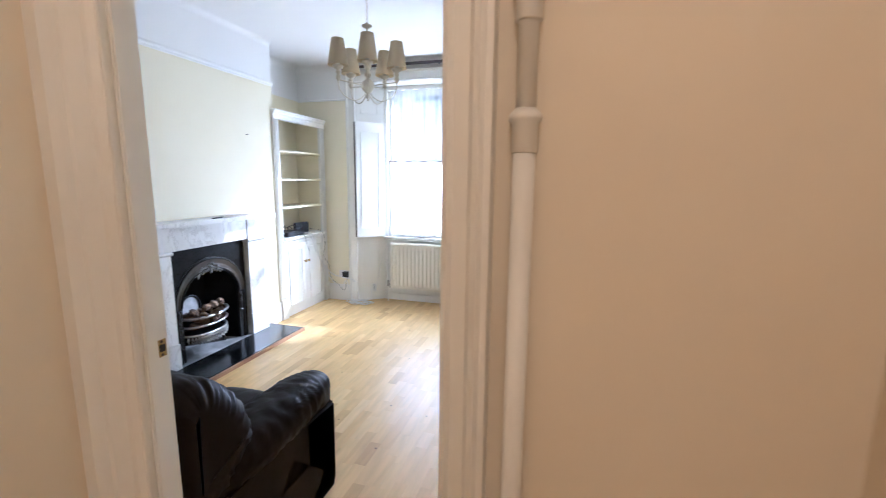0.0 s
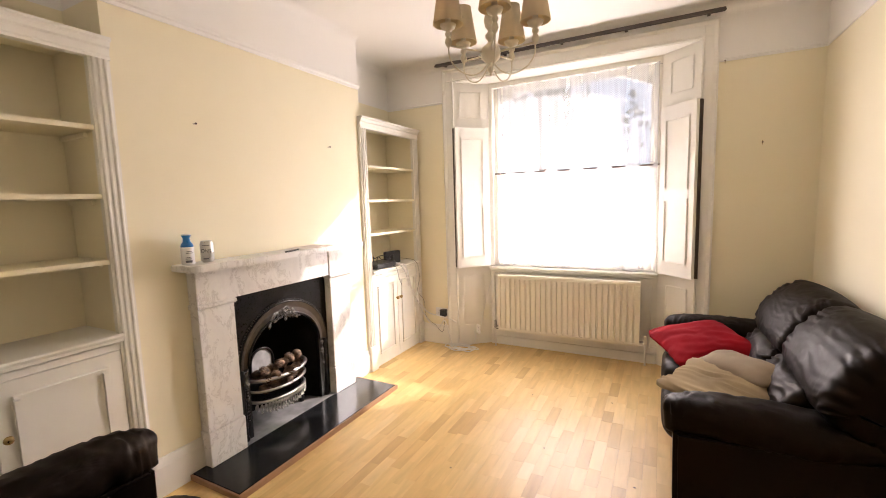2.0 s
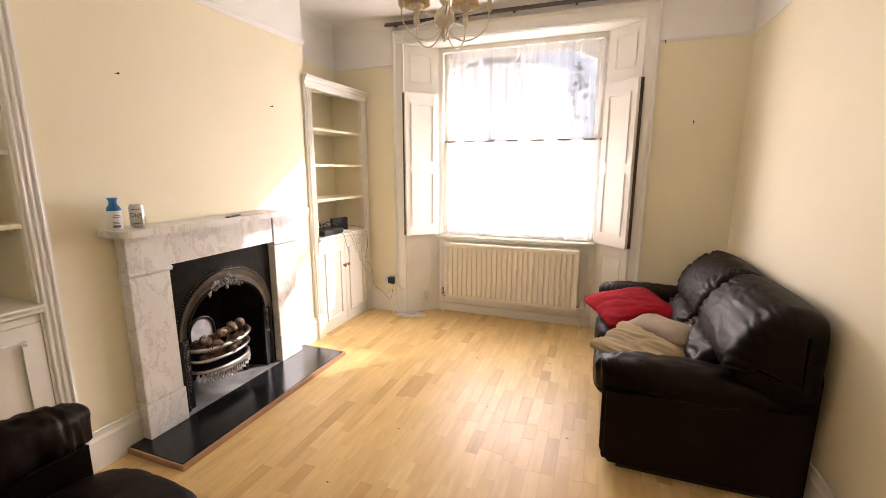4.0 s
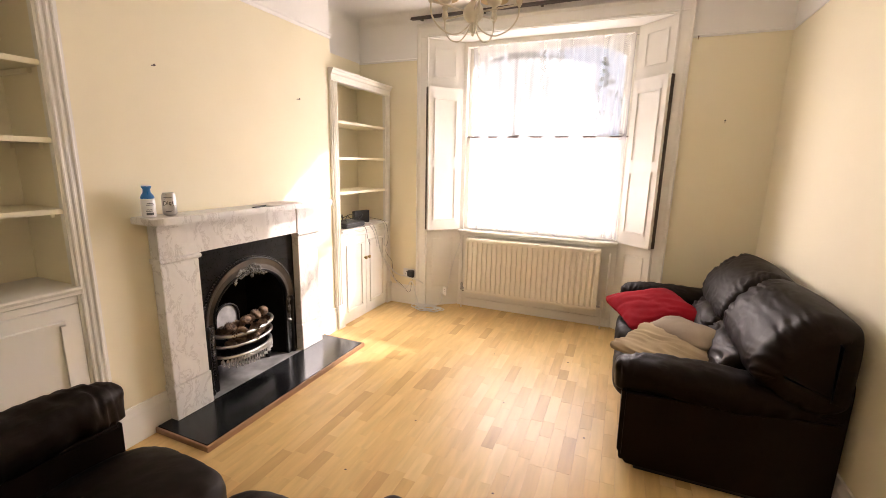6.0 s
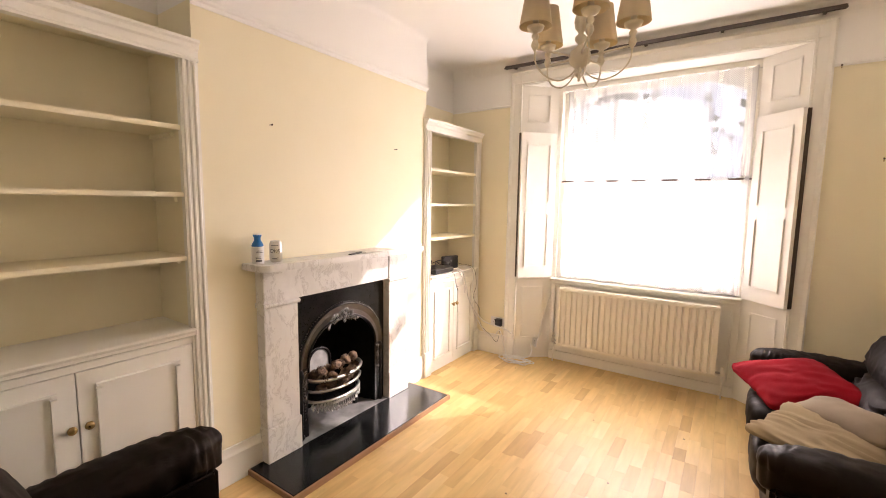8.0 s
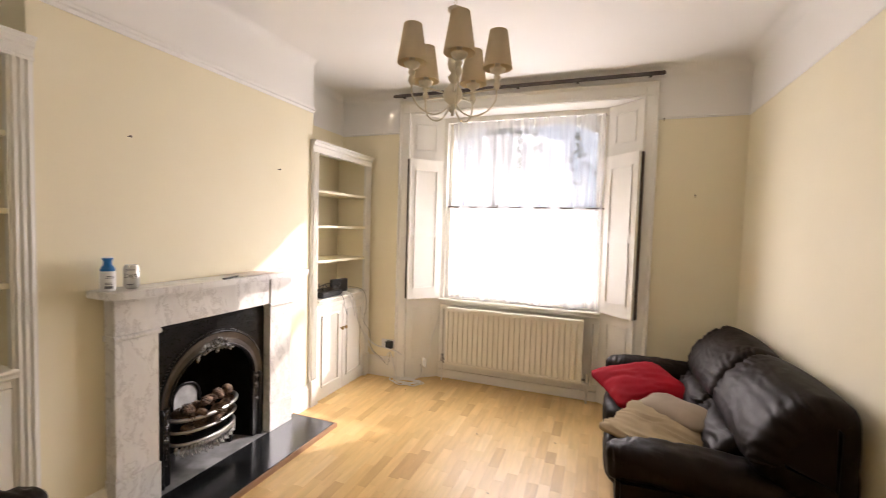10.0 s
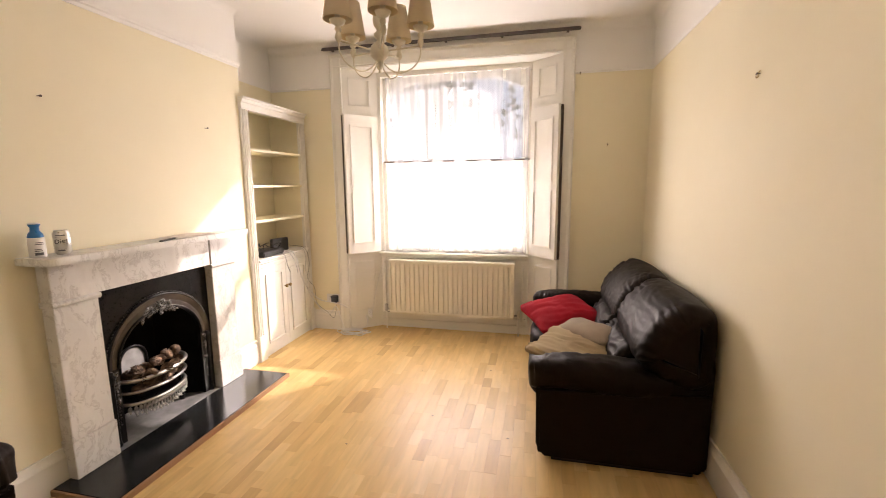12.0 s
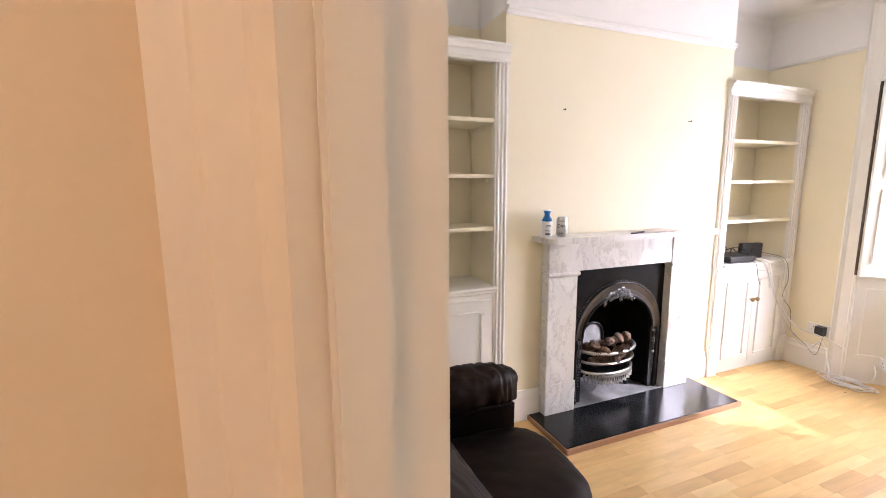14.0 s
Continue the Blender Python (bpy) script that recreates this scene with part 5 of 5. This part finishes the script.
def socket(name, m, label, plug=None):
    s = holder(name, label, "socket")
    def put(n, bm, mat, parent, lab=""):
        bm.transform(m)
        return part(n, bm, mat, parent, lab)
    put("plate", box(B(), -0.073, 0.073, -0.010, 0, -0.043, 0.043), WHITE_PLASTIC, s)
    if plug:
        put("plug", box(B(), 0.0, 0.055, -0.065, -0.011, -0.035, 0.035), PLASTIC, s, "black plug-in adaptor")
    for dx in (-0.035, 0.035):
        if plug and dx > 0:
            continue
        for q in ((-0.003, 0.003, 0.008, 0.018), (-0.014, -0.007, -0.012, -0.008), (0.007, 0.014, -0.012, -0.008)):
            put("slot", box(B(), dx + q[0], dx + q[1], -0.0108, -0.0102, q[2], q[3]), PLASTIC, s)


socket("wall_socket", pose(-2.62, WY, 0.335), "white double wall socket with a black adaptor plugged in", True)
socket("phone_socket", pose(-2.28, 5.118, 0.165, 0, 0, -39), "white socket on the window panel above the coiled cable")


# nails and hooks
def nail(name, at, axis, label, hook=False):
    x, y, z = at
    d = {"x": Vector((1, 0, 0)), "-x": Vector((-1, 0, 0)), "-y": Vector((0, -1, 0))}[axis]
    p = Vector(at)
    n = holder(name, label, "hook" if hook else "nail")
    d = d * (0.6 if hook else 1.0)
    k = 0.6
    part("shank", tube(B(), [p, p + d * 0.022, p + d * 0.024 + Vector((0, 0, 0.004))], 0.0022, 6), DARK, n)
    part("head", tube(B(), [p + d * 0.020, p + d * 0.026], 0.0055, 8), DARK, n)
    if hook:
        part("hook", tube(B(), curve_pts([p + d * 0.004 + Vector((0, 0, 0.02 * k)), p + d * 0.012, p + d * 0.012 + Vector((0, 0, -0.02 * k)), p + d * 0.022 + Vector((0, 0, -0.028 * k)), p + d * 0.026 + Vector((0, 0, -0.012 * k))], 5), 0.0022, 6), BRASS, n)


nail("nail", (BX, 2.667, 1.924), "x", "old dark nail in the cream chimney breast")
nail("nail", (BX, 3.705, 1.905), "x", "old dark nail in the cream chimney breast")
nail("picture_hook", (0.007, WY, 1.825), "-y", "small brass picture hook on the window wall", True)
nail("picture_hook", (-0.238, WY, 2.423), "-y", "small brass hook at the picture rail", True)
nail("picture_hook", (RX, 3.166, 1.944), "-x", "brass double picture hook on the sofa wall", True)

# small dark specks of debris
bm = B()
for x, y in ((-0.704, 3.396), (-1.30, 2.55), (-1.05, 2.80), (-1.62, 3.15), (-1.2, 3.55), (-0.95, 2.35), (-0.78, 2.75), (-1.75, 2.65), (-2.3, 4.75), (-1.45, 4.2), (-0.9, 4.3), (-1.5, 2.35)):
    bmesh.ops.create_icosphere(bm, subdivisions=1, radius=0.006, matrix=Matrix.Translation((x, y, 0.002)) @ Matrix.Diagonal((1.2, 0.8, 0.35, 1)))
single("floor_debris", bm, DARK, "small dark crumbs scattered on the wooden floor", "debris", kind="stuff")

# ---- outside ----
single("backdrop", box(B(), -30, 30, 30.0, 30.1, -4, 11), BACKDROP, "bright hazy sky and trees across the street", "backdrop", kind="structure")
structure("ground", box(B(), -40, 40, 5.6, 32, -0.6, -0.5), surface("pale_paving", (0.35, 0.34, 0.32), (0.28, 0.27, 0.26), 0.8), "pale paved ground outside the window", "ground")

LEAF = surface("tree_leaves", (0.085, 0.12, 0.06), (0.11, 0.14, 0.08), 0.6)
BARK = surface("tree_bark", (0.10, 0.08, 0.06), (0.15, 0.12, 0.09), 0.9, fine=40, bump=0.5)


def street_tree(x, y):
    t = holder("street_tree", "leafy street tree outside the window", "tree")
    rng = random.Random(8)
    part("trunk", tube(B(), curve_pts([(x, y, -0.55), (x + 0.05, y, 1.2), (x - 0.05, y + 0.1, 2.4), (x, y, 3.8)], 5), 0.16, 10, lambda u: 1 - 0.6 * u), BARK, t, smooth=True)
    clumps = []
    for k in range(22):
        a, h = k * 2.4, 1.9 + 2.2 * rng.random()
        r = rng.uniform(0.3, 2.2)
        end = Vector((x + r * math.cos(a), y + r * math.sin(a), h))
        part("limb", tube(B(), curve_pts([(x, y, 1.2 + 0.8 * rng.random()), (x + 0.4 * r * math.cos(a), y + 0.4 * r * math.sin(a), (1.6 + h) / 2 + 0.2), end], 4), 0.05, 6, lambda u: 1 - 0.75 * u), BARK, t, smooth=True)
        clumps.append(end)
    vs, fs = [], []
    for c in clumps:
        for k in range(34):
            p = c + Vector((rng.gauss(0, 0.40), rng.gauss(0, 0.40), rng.gauss(0, 0.30)))
            m = Euler((rng.random() * 6, rng.random() * 6, rng.random() * 6)).to_matrix()
            w = rng.uniform(0.05, 0.09)
            b = len(vs)
            vs += [p + m @ Vector(q) for q in ((0, -1.5 * w, 0), (w, -0.2 * w, 0.02), (0, 1.6 * w, 0), (-w, -0.2 * w, 0.02))]
            fs += [(b, b + 1, b + 2), (b, b + 2, b + 3)]
    me = bpy.data.meshes.new("crown")
    me.from_pydata(vs, [], fs)
    me.materials.append(LEAF)
    crown = new("crown", me)
    crown.parent = t
    tagged(crown, kind="stuff")
    t.matrix_basis = Matrix.Translation((x, y, -0.55)) @ Matrix.Scale(1.8, 4) @ Matrix.Translation((-x, -y, 0.55))


street_tree(-5.6, 21.0)

# ---- floor strips ----
SW = 0.0665
strip_meshes = {}


def strip_mesh(n):
    """A strip n steps of 5 cm long."""
    if n not in strip_meshes:
        bm = B()
        h, ln = SW / 2 - 0.0002, n * 0.05 / 2 - 0.0003
        prism(bm, [(-h, -0.012), (-h, -0.0003), (-h + 0.0003, 0.0), (h - 0.0003, 0.0), (h, -0.0003), (h, -0.012)], "y", -ln, ln)
        strip_meshes[n] = mesh_of("plank", bm, WOOD)
    return strip_meshes[n]


rng = random.Random(21)
rest = []
near = 0
x = -3.20
row = 0
while x < 0.55:
    y = -1.6 - rng.random() * 0.4
    while y < 5.3:
        n = rng.choice((3, 4, 4, 5, 5, 6, 6, 7, 8))
        cx, cy = x + SW / 2, y + n * 0.025
        hall = cy < 0.9
        ok = cx < 0.36 if not hall else -1.1 < cx < 0.5
        if ok and near < 300 and -2.4 < cx < -0.3 and 1.9 < cy < 4.6:
            ob = new("plank", strip_mesh(n))
            ob.location = (cx, cy, 0)
            ob.parent = floor
            near += 1
        elif ok:
            rest.append((cx, cy, n))
        y += n * 0.05
    x += SW
    row += 1
vs, fs = [], []
for cx, cy, n in rest:
    h, ln, b = SW / 2 - 0.0002, n * 0.05 / 2 - 0.0003, len(vs)
    for z in (-0.012, 0.0):
        vs += [(cx - h, cy - ln, z), (cx + h, cy - ln, z), (cx + h, cy + ln, z), (cx - h, cy + ln, z)]
    fs += [(b + 4, b + 5, b + 6, b + 7), (b, b + 1, b + 5, b + 4), (b + 1, b + 2, b + 6, b + 5), (b + 2, b + 3, b + 7, b + 6), (b + 3, b, b + 4, b + 7)]
me = bpy.data.meshes.new("planks")
me.from_pydata(vs, [], fs)
me.materials.append(WOOD)
planks = new("planks", me)
planks.parent = floor
tagged(planks, kind="stuff")
